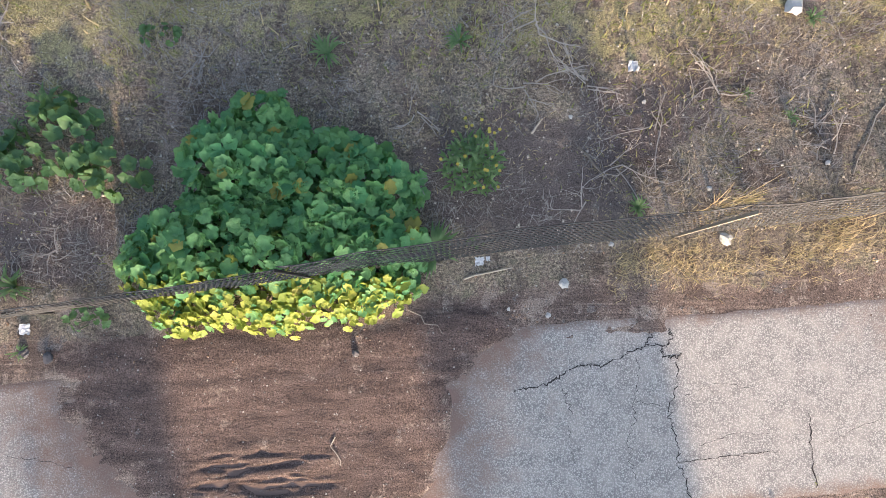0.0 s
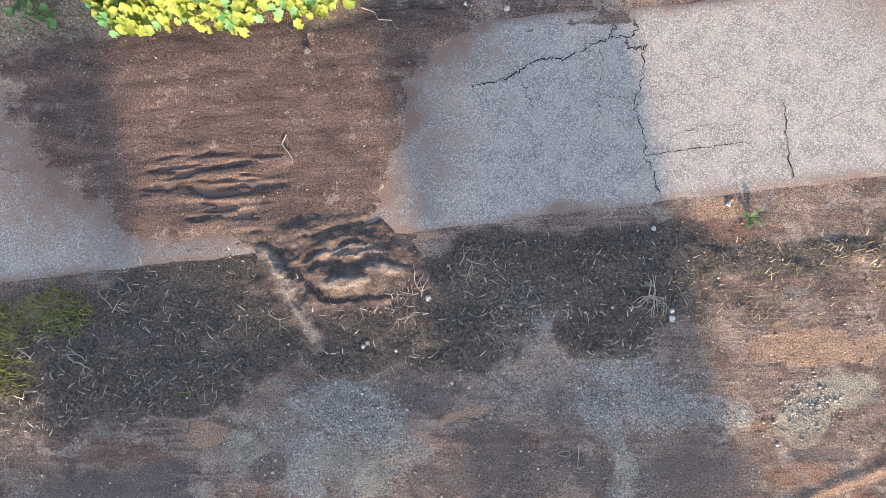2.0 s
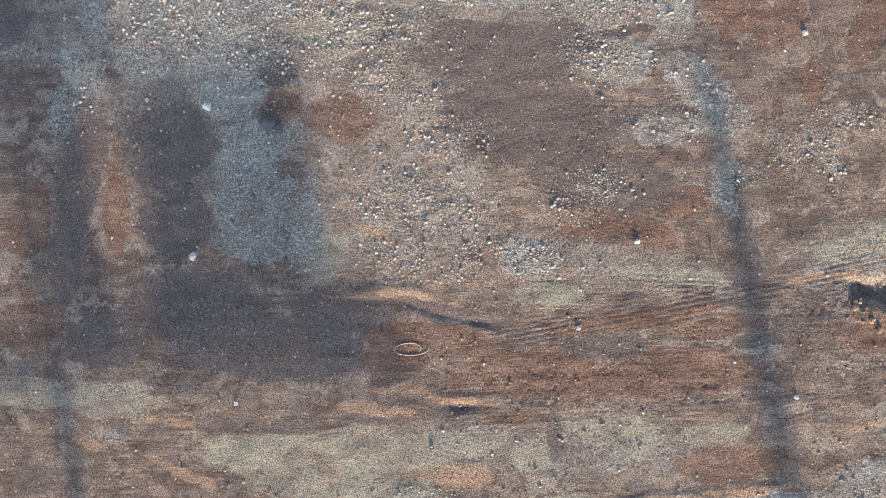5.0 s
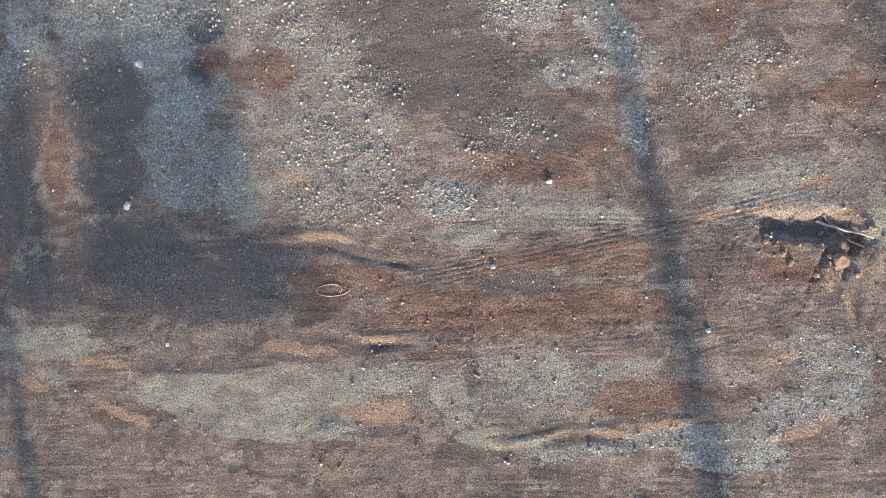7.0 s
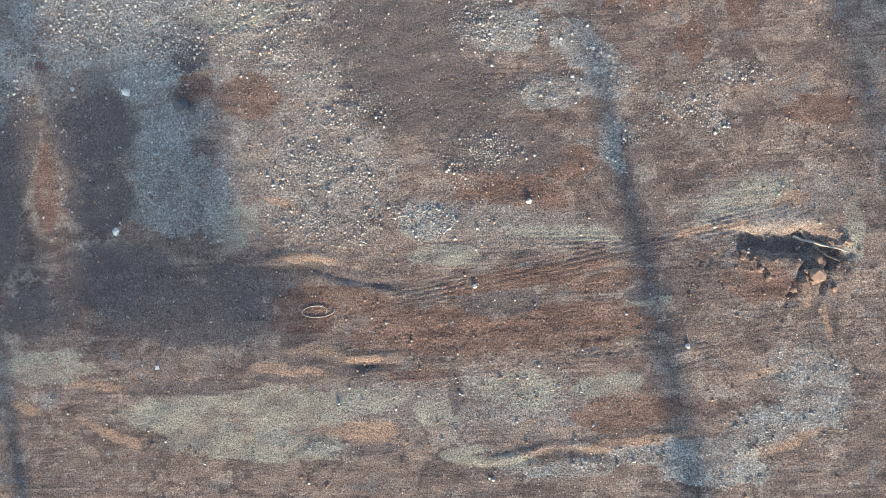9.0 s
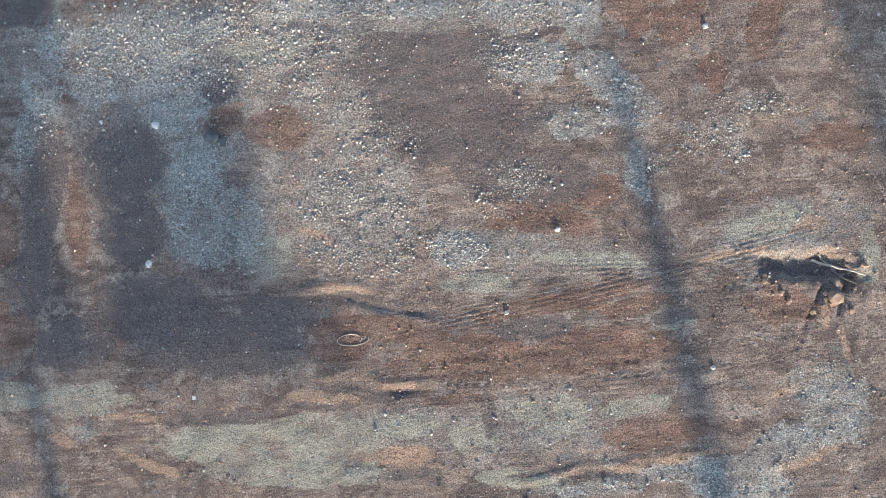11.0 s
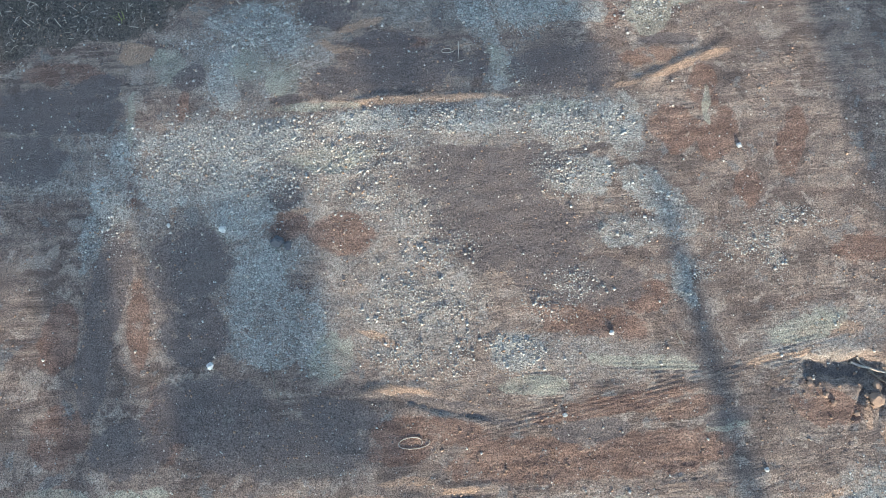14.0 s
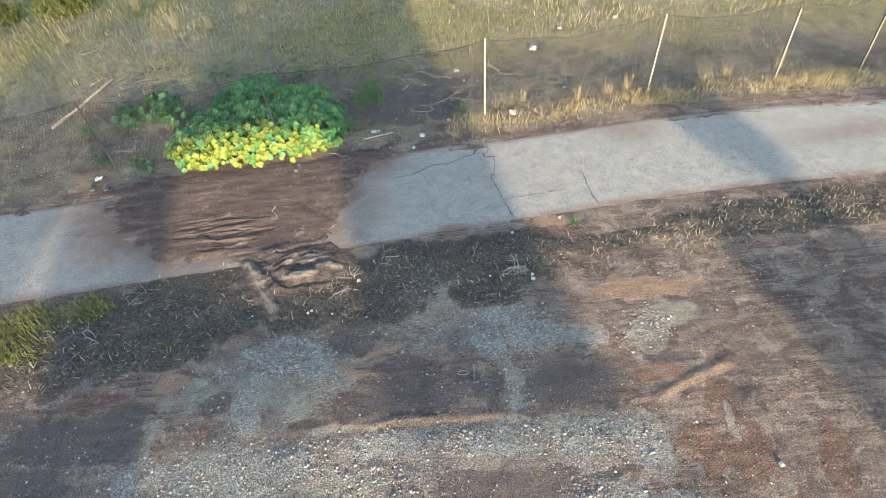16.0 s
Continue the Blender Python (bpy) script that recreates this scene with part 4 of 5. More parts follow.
def leafy(name, spots, count, size, label, category, mats, seed, singles=0, tall=0.7, tilt=0.75, group=""):
    """A low plant: leaves on stalks over domes (cx, cy, rx, ry, height), thick at the top and thin at the rim."""
    rng = random.Random(seed)
    cx = sum(s[0] for s in spots) / len(spots)
    cy = sum(s[1] for s in spots) / len(spots)
    base = Vector((cx, cy, ground_z(cx, cy)))
    plant = thing(name, *base, label, category, group)
    kinds = [leaf_mesh("leaf", m, seed + i, lobes) for i, (m, lobes) in enumerate((m, l) for m in mats for l in (5, 7))]
    area = [s[2] * s[3] for s in spots]
    stalks = bmesh.new()
    rest_v, rest_f = {m: [] for m in mats}, {m: [] for m in mats}
    made = 0
    for i in range(count):
        s = rng.choices(spots, area)[0]
        r, a = math.sqrt(rng.random()) * rng.uniform(0.85, 1.08), rng.random() * math.tau
        x, y = s[0] + s[2] * r * math.cos(a), s[1] + s[3] * r * math.sin(a)
        dome = max(0.0, 1 - min(r, 1) ** 2) ** (1.0 if y < s[1] else 0.5)
        lump = 0.7 + 0.6 * float(vnoise(np.array([x]), np.array([y]), 0.45, seed)[0])
        z = s[4] * dome * lump * (1 if i % 3 else rng.uniform(0.35, 0.9)) * rng.uniform(0.88, 1.1) + 0.06 + 0.05 * rng.random()
        g = ground_z(x, y) if i % 6 == 0 or i < 2 else g
        p = Vector((x, y, g + z)) - base
        out = Vector(((x - s[0]) / s[2], (y - s[1]) / s[3], 0)) * (1.1 if y < s[1] else 0.5)
        normal = (out + Vector((rng.gauss(0, tilt * 0.6), rng.gauss(0, tilt * 0.6) - 0.25, 1))).normalized()
        scale = size * rng.choice((0.55, 0.7, 0.85, 1.0, 1.0, 1.2)) * (0.5 - 0.14 * float(smooth(0.5, -0.2, y)))
        # with three materials, leaves towards the front mostly get the painted sunlit one
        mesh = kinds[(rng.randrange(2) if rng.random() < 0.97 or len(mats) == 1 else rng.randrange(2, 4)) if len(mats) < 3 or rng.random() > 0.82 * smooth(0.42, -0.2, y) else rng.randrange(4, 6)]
        m = leaf_matrix(p, normal, scale, rng.random() * math.tau)
        if made < singles and (i % 2 == 0):
            ob = new("leaf", mesh)
            ob.parent = plant
            ob.matrix_basis = m
            made += 1
        else:
            mat = mesh.materials[0]
            k = len(rest_v[mat])
            rest_v[mat] += [m @ v.co for v in mesh.vertices]
            rest_f[mat] += [tuple(k + j for j in f.vertices) for f in mesh.polygons]
        if i % 3 == 0:
            foot = Vector((s[0] + (x - s[0]) * 0.6, s[1] + (y - s[1]) * 0.6, g)) - base
            tube(stalks, [foot, foot.lerp(p, 0.6) + Vector((0, 0, 0.03)), p], [0.006, 0.005, 0.004], 4)
    tagged(part("stalk", stalks, STEM, plant), kind="stuff")
    for mat in mats:
        if rest_v[mat]:
            tagged(sheet("foliage", rest_v[mat], rest_f[mat], mat, plant), kind="stuff")
    return plant


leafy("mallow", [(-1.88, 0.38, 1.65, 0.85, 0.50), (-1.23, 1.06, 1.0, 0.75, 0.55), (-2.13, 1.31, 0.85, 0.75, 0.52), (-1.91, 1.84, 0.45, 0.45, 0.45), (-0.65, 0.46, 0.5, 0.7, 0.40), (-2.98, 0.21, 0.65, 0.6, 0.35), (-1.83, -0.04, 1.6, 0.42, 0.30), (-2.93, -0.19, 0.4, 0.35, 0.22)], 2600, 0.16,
      "large dense green mallow with round lobed leaves by the fence", "plant", (MALLOW, YELLOW_LEAF, SUNLIT_LEAF), 11, singles=290)


# ---- smaller plants ----
for spots, count, size, name, label, seed in (
    ([(-4.23, 1.78, 0.55, 0.45, 0.22), (-3.78, 1.38, 0.5, 0.35, 0.25), (-4.83, 1.48, 0.4, 0.4, 0.15)], 130, 0.16, "mallow", "young mallow with sparse round leaves beside the large one", 21),
    ([(-3.98, -0.29, 0.22, 0.2, 0.15)], 22, 0.13, "mallow", "small mallow seedling at the paving's edge", 22),
    ([(-3.22, 2.92, 0.22, 0.15, 0.08)], 16, 0.10, "mallow", "small flat mallow seedling in dry grass", 23),
    ([(0.39, 0.55, 0.1, 0.1, 0.08)], 10, 0.06, "mallow", "tiny green seedling in bare soil", 24),
):
    leafy(name, spots, count, size, label, "plant", (DULL_MALLOW,), seed, singles=count, group="mallow plants")


def blade_strip(verts, faces, foot, tip, bend, wide):
    """A flat bent blade of grass or leaf: two quads and a point."""
    way = tip - foot
    side = Vector((-way.y, way.x, 0))
    side = (side.normalized() if side.length > 1e-6 else Vector((1, 0, 0))) * wide
    mid = foot + way * 0.55 + Vector((0, 0, bend))
    k = len(verts)
    verts += [foot - side * 0.7, foot + side * 0.7, mid + side, mid - side, tip]
    faces += [(k, k + 1, k + 2, k + 3), (k + 3, k + 2, k + 4)]


def rosette(x, y, r, count, label, seed, tall=0.5, mat=None, flowers=0, name="weed", slim=0.06):
    """A weed of long leaves spreading from one root; flowers: yellow heads on thin stalks."""
    rng = random.Random(seed)
    z = ground_z(x, y)
    weed = thing(name, x, y, z, label, "plant", "weeds")
    for i in range(count):
        verts, faces = [], []
        a, l = rng.random() * math.tau, r * rng.uniform(0.6, 1.1)
        rise = tall * r * rng.uniform(0.4, 1.4)
        start = Vector((0, 0, 0.01))
        if flowers:
            b, d = rng.random() * math.tau, r * math.sqrt(rng.random()) * 0.75
            start, l, rise = Vector((d * math.cos(b), d * math.sin(b), rng.uniform(0.02, 1.2 * r) * (1.1 - d / r))), l * 0.35, rise * 0.3
        tip = start + Vector((l * math.cos(a), l * math.sin(a), rise * 0.5))
        blade_strip(verts, faces, start, tip, rise * 0.5, r * slim)
        sheet("leaf", verts, faces, mat or WEED, weed)
    for i in range(flowers):
        a, l = rng.random() * math.tau, r * rng.uniform(0.3, 1.0)
        tip = Vector((l * math.cos(a), l * math.sin(a), tall * r * rng.uniform(1.2, 2.2)))
        bm = bmesh.new()
        tube(bm, [Vector((0, 0, 0)), tip * 0.6 + Vector((0, 0, 0.03)), tip], [0.004, 0.003, 0.002], 4)
        stalk = part("stalk", bm, STEM, weed)
        bm = bmesh.new()
        bmesh.ops.create_cone(bm, cap_ends=True, segments=7, radius1=0.006, radius2=0.018, depth=0.014, matrix=Matrix.Translation(tip))
        part("flower", bm, PETAL, stalk, "small yellow flower head")
    return weed


rosette(0.36, 1.42, 0.42, 230, "bushy green weed with small yellow flowers", 31, 1.1, flowers=22, name="flowering_weed", slim=0.04)
for i, (x, y, r, n) in enumerate(((-4.88, 0.06, 0.26, 30), (-4.54, 2.18, 0.26, 34), (-4.92, 1.88, 0.2, 24), (-5.56, 1.2, 0.28, 34), (-4.71, 1.28, 0.16, 18), (-1.31, 2.75, 0.24, 26), (-4.79, -0.68, 0.14, 14), (0.22, 2.88, 0.2, 24),
                                  (2.27, 0.95, 0.18, 22), (4.42, 3.23, 0.16, 20), (3.62, 2.33, 0.1, 12), (4.12, 2.03, 0.12, 14), (3.74, -2.62, 0.15, 18), (-0.08, 0.48, 0.35, 40))):
    rosette(x, y, r, n, "low green weed with narrow leaves in a rosette", 40 + i, 0.6)


# ---- grass, straw and twigs ----
def scatter(name, label, mat, count, box, density, tall, wide, seed, lean=0.7, clump=1, bend=0.3):
    """Many blades over the box (x0, x1, y0, y1), as thick as density(x, y) from 0 to 1 allows."""
    rng = np.random.default_rng(seed)
    x, y = rng.uniform(box[0], box[1], count), rng.uniform(box[2], box[3], count)
    keep = rng.random(count) < density(x, y)
    x, y = x[keep].repeat(clump), y[keep].repeat(clump)
    if clump > 1:
        x, y = x + rng.normal(0, 0.035, len(x)), y + rng.normal(0, 0.035, len(y))
    n = len(x)
    z = height_at(x, y) - 0.005
    a, l = rng.random(n) * math.tau, rng.uniform(tall[0], tall[1], n)
    tilt = np.clip(np.abs(rng.normal(lean, 0.35, n)), 0, 1.5)
    dx, dy, dz = np.cos(a) * np.sin(tilt) * l, np.sin(a) * np.sin(tilt) * l, np.cos(tilt) * l
    w = rng.uniform(wide[0], wide[1], n)
    sx, sy = -np.sin(a) * w, np.cos(a) * w
    foot = np.stack([x, y, z], 1)
    side = np.stack([sx, sy, 0 * w], 1)
    mid = foot + np.stack([0.5 * dx, 0.5 * dy, 0.55 * dz + bend * 0.3 * l * np.sin(tilt)], 1) + np.stack([rng.normal(0, 0.05, n) * l, rng.normal(0, 0.05, n) * l, 0 * l], 1)
    tip = foot + np.stack([dx, dy, dz], 1)
    verts = np.stack([foot - side, foot + side, mid + side * 0.8, mid - side * 0.8, tip - side * 0.15], 1).reshape(-1, 3)
    k = np.arange(n) * 5
    loops = np.stack([k, k + 1, k + 2, k + 3, k + 3, k + 2, k + 4], 1).ravel()
    me = bpy.data.meshes.new(name)
    me.vertices.add(5 * n)
    me.vertices.foreach_set("co", verts.ravel())
    me.loops.add(len(loops))
    me.loops.foreach_set("vertex_index", loops)
    me.polygons.add(2 * n)
    me.polygons.foreach_set("loop_start", np.stack([np.arange(n) * 7, np.arange(n) * 7 + 4], 1).ravel())
    me.update(calc_edges=True)
    me.materials.append(mat)
    return tagged(new(name, me), label, name.replace("_", " "), kind="stuff")


def behind(x, y):
    return smooth(0.1, 0.6, y - fence_y(x) + 0.25)


def spots_of(spots, seed):
    return lambda x, y: patch(x, y, spots, 0.6, 0.5, seed, 0.5)


GREY_STALK = plain("grey dead stalk", (0.36, 0.33, 0.29))
scatter("dry_grass", "short matted dry grass over the field", STRAW, 70000, (-8, 10, 0.0, 6.5), lambda x, y: behind(x, y) * (0.06 + 0.94 * smooth(0.46, 0.66, fbm(x, y, 0.5, 91))) * (0.45 + 0.55 * smooth(2.0, 3.0, y)), (0.03, 0.12), (0.0014, 0.0034), 92, 1.0)
scatter("dead_stalks", "grey dead stalks matted over the field", GREY_STALK, 42000, (-8, 10, 0.0, 6.5), lambda x, y: behind(x, y) * (0.12 + 0.88 * smooth(0.45, 0.62, fbm(x, y, 0.6, 90))), (0.05, 0.22), (0.002, 0.0045), 89, 1.2)
scatter("dry_grass", "taller dry grass of the far field", STRAW, 150000, (-24, 24, 1.4, 20.0), lambda x, y: smooth(2.6, 5.5, y) * (0.2 + 0.8 * smooth(0.46, 0.6, fbm(x, y, 1.1, 93))), (0.06, 0.22), (0.004, 0.010), 94, 0.6)
scatter("dead_stalks", "grey dead stalks of the far field", GREY_STALK, 60000, (-26, 26, 1.8, 24.0), lambda x, y: smooth(1.5, 7.0, y) * (0.1 + 0.9 * smooth(0.46, 0.6, fbm(x, y, 1.3, 88))), (0.06, 0.24), (0.003, 0.008), 87, 0.8)
scatter("green_grass", "short green grass among the dry stalks", GRASS, 50000, (-9, 11, 0.2, 7.5), lambda x, y: behind(x, y) * smooth(0.5, 0.7, fbm(x, y, 0.7, 95)) * (0.35 + 0.65 * smooth(1.5, 4.0, y)), (0.03, 0.12), (0.002, 0.006), 96, 0.7)
scatter("green_grass", "green grass of the far field", GRASS, 170000, (-24, 24, 1.4, 20.0), lambda x, y: smooth(1.2, 5.0, y) * smooth(0.40, 0.60, fbm(x, y, 1.6, 97)), (0.05, 0.18), (0.004, 0.010), 98, 0.6)
scatter("straw", "loose straw along the foot of the fence", STRAW, 110000, (1.9, 16, -0.4, 2.6), lambda x, y: np.exp(-(((y - fence_y(x) + 0.22) / 0.26) ** 2)) * (0.35 + smooth(0.45, 0.6, fbm(x, y, 0.6, 99))), (0.04, 0.18), (0.0016, 0.0038), 100, 0.85)
scatter("straw", "bleached broken stalks on the dark verge", TWIG, 6500, (-6.5, 9, -5.2, -2.0), lambda x, y: patch(x, y, VERGE, 0.5, 0.6, 13, 0.6) * (0.25 + 0.75 * smooth(0.5, 0.65, fbm(x, y, 0.4, 101))), (0.04, 0.15), (0.003, 0.006), 102, 1.2)
scatter("green_grass", "green grass tufts on the verge", GRASS, 26000, (-7.5, -2.2, -5.4, -3.1), spots_of([(-4.5, -3.65, 0.5, 0.25, 0), (-3.75, -3.5, 0.35, 0.22, 0), (-4.5, -4.15, 0.45, 0.25, 0), (-5.8, -4.0, 0.9, 0.5, 0), (-2.0, -4.3, 0.2, 0.12, 0)], 103), (0.04, 0.13), (0.003, 0.006), 104, 0.7)
scatter("verge_grass", "thin yellow-green grass on the verge", STRAW, 12000, (2.6, 13, -4.2, -1.6), lambda x, y: 0.8 * patch(x, y, [(4.6, -3.2, 1.5, 0.6, 5), (8.0, -2.7, 2.6, 0.5, 5), (11, -2.2, 2.5, 0.4, 5)], 0.6, 0.5, 105, 0.5) * smooth(0.4, 0.65, fbm(x, y, 0.3, 106)), (0.03, 0.12), (0.002, 0.005), 107, 0.9)
scatter("verge_grass", "dark dry stubble on the verge", plain("dark dry stalk", (0.10, 0.085, 0.06)), 9000, (-6.5, 9, -5.0, -2.0), lambda x, y: 0.9 * patch(x, y, VERGE, 0.5, 0.6, 13, 0.6), (0.03, 0.09), (0.003, 0.006), 108, 0.9)
scatter("moss", "green growth in the asphalt joint", GRASS, 420, (4.0, 4.4, -2.3, -1.45), lambda x, y: np.exp(-(((x - 4.19 + 0.04 * np.sin(9 * y)) / 0.035) ** 2)), (0.02, 0.05), (0.003, 0.005), 109, 0.8)


def tuft(x, y, tall, count, label, seed, mat):
    rng = random.Random(seed)
    z = ground_z(x, y)
    ob = thing("grass_tuft", x, y, z, label, "grass tuft", "grass tufts")
    verts, faces = [], []
    for i in range(count):
        a, l, t = rng.random() * math.tau, tall * rng.uniform(0.5, 1.1), abs(rng.gauss(0.35, 0.3))
        foot = Vector((rng.gauss(0, 0.05), rng.gauss(0, 0.05), 0))
        blade_strip(verts, faces, foot, foot + Vector((l * math.sin(t) * math.cos(a), l * math.sin(t) * math.sin(a), l * math.cos(t))), 0.02, 0.0035)
    tagged(sheet("blade_cluster", verts, faces, mat, ob), kind="stuff")
    return ob


for i, (x, y, tall, n) in enumerate(((3.24, 0.95, 0.5, 28), (2.97, 0.85, 0.35, 22), (3.52, 1.03, 0.45, 30), (5.72, 1.18, 0.4, 60), (5.32, 1.03, 0.3, 40), (7.42, 1.23, 0.4, 50), (7.92, 1.33, 0.3, 40), (4.62, 0.88, 0.35, 40), (9.12, 1.48, 0.35, 40), (12.62, 1.93, 0.5, 60),
                                     (-5.03, 5.78, 0.5, 80), (-5.38, 8.53, 0.9, 90), (-1.68, 6.83, 0.8, 90), (-1.08, 7.63, 0.7, 80), (13.22, 6.73, 0.8, 90), (8.62, 8.13, 0.5, 60), (-4.08, 5.53, 0.4, 60), (1.12, 5.13, 0.35, 50), (-3.28, 6.23, 0.45, 60), (-6.48, 7.03, 0.6, 70), (0.72, 6.93, 0.4, 60), (2.72, 6.43, 0.35, 50), (-7.78, 5.33, 0.5, 60), (4.72, 7.03, 0.4, 60), (7.02, 6.33, 0.35, 50), (-2.48, 4.53, 0.3, 40), (-4.58, 7.73, 0.6, 80), (10.72, 6.13, 0.45, 60))):
    tuft(x, y, tall, n, "upright tuft of straw-coloured dry grass", 200 + i, STRAW)


# ---- sticks, dead branches, log ----
def stick(x0, y0, x1, y1, r, label, name="stick", mat=None, seed=0, kink=0.012, lift=0.0):
    rng = random.Random(seed + int(100 * x0))
    a, b = Vector((x0, y0, 0)), Vector((x1, y1, 0))
    pts = []
    for k in range(6):
        p = a.lerp(b, k / 5) + Vector((rng.gauss(0, kink), rng.gauss(0, kink), 0)) * (b - a).length
        p.z = ground_z(p.x, p.y) + r * 0.9 + 0.004 + lift * k / 5
        pts.append(p)
    ob = thing(name, *pts[0], label, "stick", "fallen sticks")
    bm = bmesh.new()
    tube(bm, [p - pts[0] for p in pts], [r * (1 - 0.08 * k) for k in range(6)], 7)
    part("shaft", bm, mat or TWIG, ob)
    return ob


stick(0.26, 0.14, 0.83, 0.28, 0.014, "pale dry stick lying beside the paving")
stick(-2.57, 3.06, -2.24, 2.79, 0.022, "short grey stick lying in the grass", mat=WOOD)
stick(-6.33, 3.11, -6.06, 3.47, 0.03, "grey stick lying in the grass", mat=WOOD)
stick(1.05, 1.82, 1.18, 1.99, 0.016, "short pale chip of wood on soil")
stick(1.61, 1.67, 2.05, 1.19, 0.017, "brown fallen stick among dead twigs", mat=WOOD)
stick(-1.24, -1.63, -1.16, -1.95, 0.008, "thin straw-coloured stalk lying on mud", kink=0.08)
stick(5.25, 2.22, 4.79, 1.33, 0.008, "thin dry stalk lying by the fence")
stick(1.83, -4.98, 1.89, -5.2, 0.007, "curled pale stalk on bare earth", kink=0.12)
stick(-0.46, -8.6, -0.37, -9.04, 0.008, "thin dark stick on grey mud", mat=WOOD)
stick(4.05, -8.52, 4.12, -8.72, 0.010, "short dark stick on earth", mat=WOOD)
stick(5.95, -8.98, 6.4, -9.16, 0.016, "pale stick lying across the hole", lift=0.03)
stick(6.0, -8.92, 6.3, -9.25, 0.012, "broken stick lying in the hole", mat=WOOD, lift=0.03)
stick(-6.49, 1.47, -5.86, 3.28, 0.035, "long bleached log lying in the field", name="log", mat=TWIG, kink=0.008)
stick(-0.33, -0.2, 0.12, -0.49, 0.007, "thin dead stem hanging over the mud", kink=0.06)


def dead_branch(x, y, r, count, label, seed, mat=None, flat=0.25, thick=0.006):
    """A fallen tangle of forking twigs."""
    rng = random.Random(seed)
    base_z = ground_z(x, y)
    ob = thing("dead_branch", x, y, base_z, label, "branch", "fallen branches")
    bm = bmesh.new()

    def grow(p, way, length, rad, depth):
        pts = [p]
        for k in range(4):
            way = (way + Vector((rng.gauss(0, 0.25), rng.gauss(0, 0.25), rng.gauss(0, 0.12)))).normalized()
            way.z *= 0.7
            q = pts[-1] + way * length / 4
            q.z = max(q.z, ground_z(x + q.x, y + q.y) - base_z + 0.008)
            pts.append(q)
        tube(bm, pts, [rad * (1 - 0.16 * k) for k in range(5)], 4)
        if depth:
            for _ in range(2):
                grow(pts[rng.randrange(1, 4)], (way + Vector((rng.gauss(0, 0.7), rng.gauss(0, 0.7), rng.gauss(0, 0.2)))).normalized(), length * 0.55, rad * 0.6, depth - 1)

    for i in range(count):
        a = rng.random() * math.tau
        grow(Vector((rng.gauss(0, 0.1 * r), rng.gauss(0, 0.1 * r), 0.02)), Vector((math.cos(a), math.sin(a), flat)), r * rng.uniform(0.6, 1.1), thick, 2)
    tagged(part("twig_tangle", bm, mat or TWIG, ob), kind="stuff")
    return ob


GREY_TWIG = plain("grey dead twig", (0.42, 0.38, 0.33), 0.9)
dead_branch(2.66, -3.42, 0.26, 9, "tangle of bleached roots on dark soil", 301, TWIG, 0.35, 0.008)
for i, (x, y, r, n) in enumerate(((1.07, 3.07, 0.7, 5), (0.97, 2.3, 0.5, 5), (-0.3, 2.04, 0.45, 4), (2.07, 1.48, 0.6, 5), (2.52, 1.88, 0.6, 4), (1.72, 2.43, 0.6, 5), (3.32, 2.33, 0.6, 4), (1.62, 0.98, 0.6, 3), (-2.78, 2.68, 0.4, 5), (4.52, 1.63, 0.5, 4), (-4.38, 0.43, 0.45, 4),
                                  (-5.18, 3.03, 0.5, 4), (0.42, 3.73, 0.6, 4), (-7.28, 4.63, 0.6, 4), (-9.08, 3.53, 0.7, 5))):
    dead_branch(x, y, r, n, "brittle grey dead twigs lying flat in the field", 310 + i, GREY_TWIG, 0.12, 0.009)
for i, (x, y, r) in enumerate(((0.22, -3.37, 0.3), (0.02, -3.62, 0.22), (-1.28, -3.62, 0.2), (-3.08, -3.47, 0.25), (-3.38, -4.07, 0.25), (0.67, -3.07, 0.3))):
    dead_branch(x, y, r, 3, "pale dry stalks caught on the verge", 340 + i, TWIG, 0.3, 0.006)


dead_branch(-1.72, -7.42, 0.11, 2, "small pale forked twig on damp earth", 351, TWIG, 0.1, 0.004)
dead_branch(4.35, 1.95, 0.5, 4, "brittle grey dead twigs lying flat in the field", 352, GREY_TWIG, 0.12, 0.007)
dead_branch(5.6, 1.9, 0.5, 4, "brittle grey dead twigs lying flat in the field", 353, GREY_TWIG, 0.12, 0.007)


def curled_stalk(x, y, r, label):
    """A dry stalk bent round into a flat loop with two loose ends."""
    pts = [Vector((r * math.cos(a) * (1 + 0.12 * a), 0.55 * r * math.sin(a), 0)) for a in np.linspace(-0.4, 6.6, 22)]
    for p in pts:
        p.z = ground_z(x + p.x, y + p.y) - ground_z(x, y) + 0.006
    ob = thing("stalk", x, y, ground_z(x, y), label, "stalk")
    bm = bmesh.new()
    tube(bm, pts, [0.0045] * len(pts), 5)
    part("stem", bm, TWIG, ob)


curled_stalk(1.07, -9.55, 0.11, "pale dry stalk curled into a loop on earth")
curled_stalk(1.72, -5.05, 0.05, "thin pale stalk curled on damp earth")


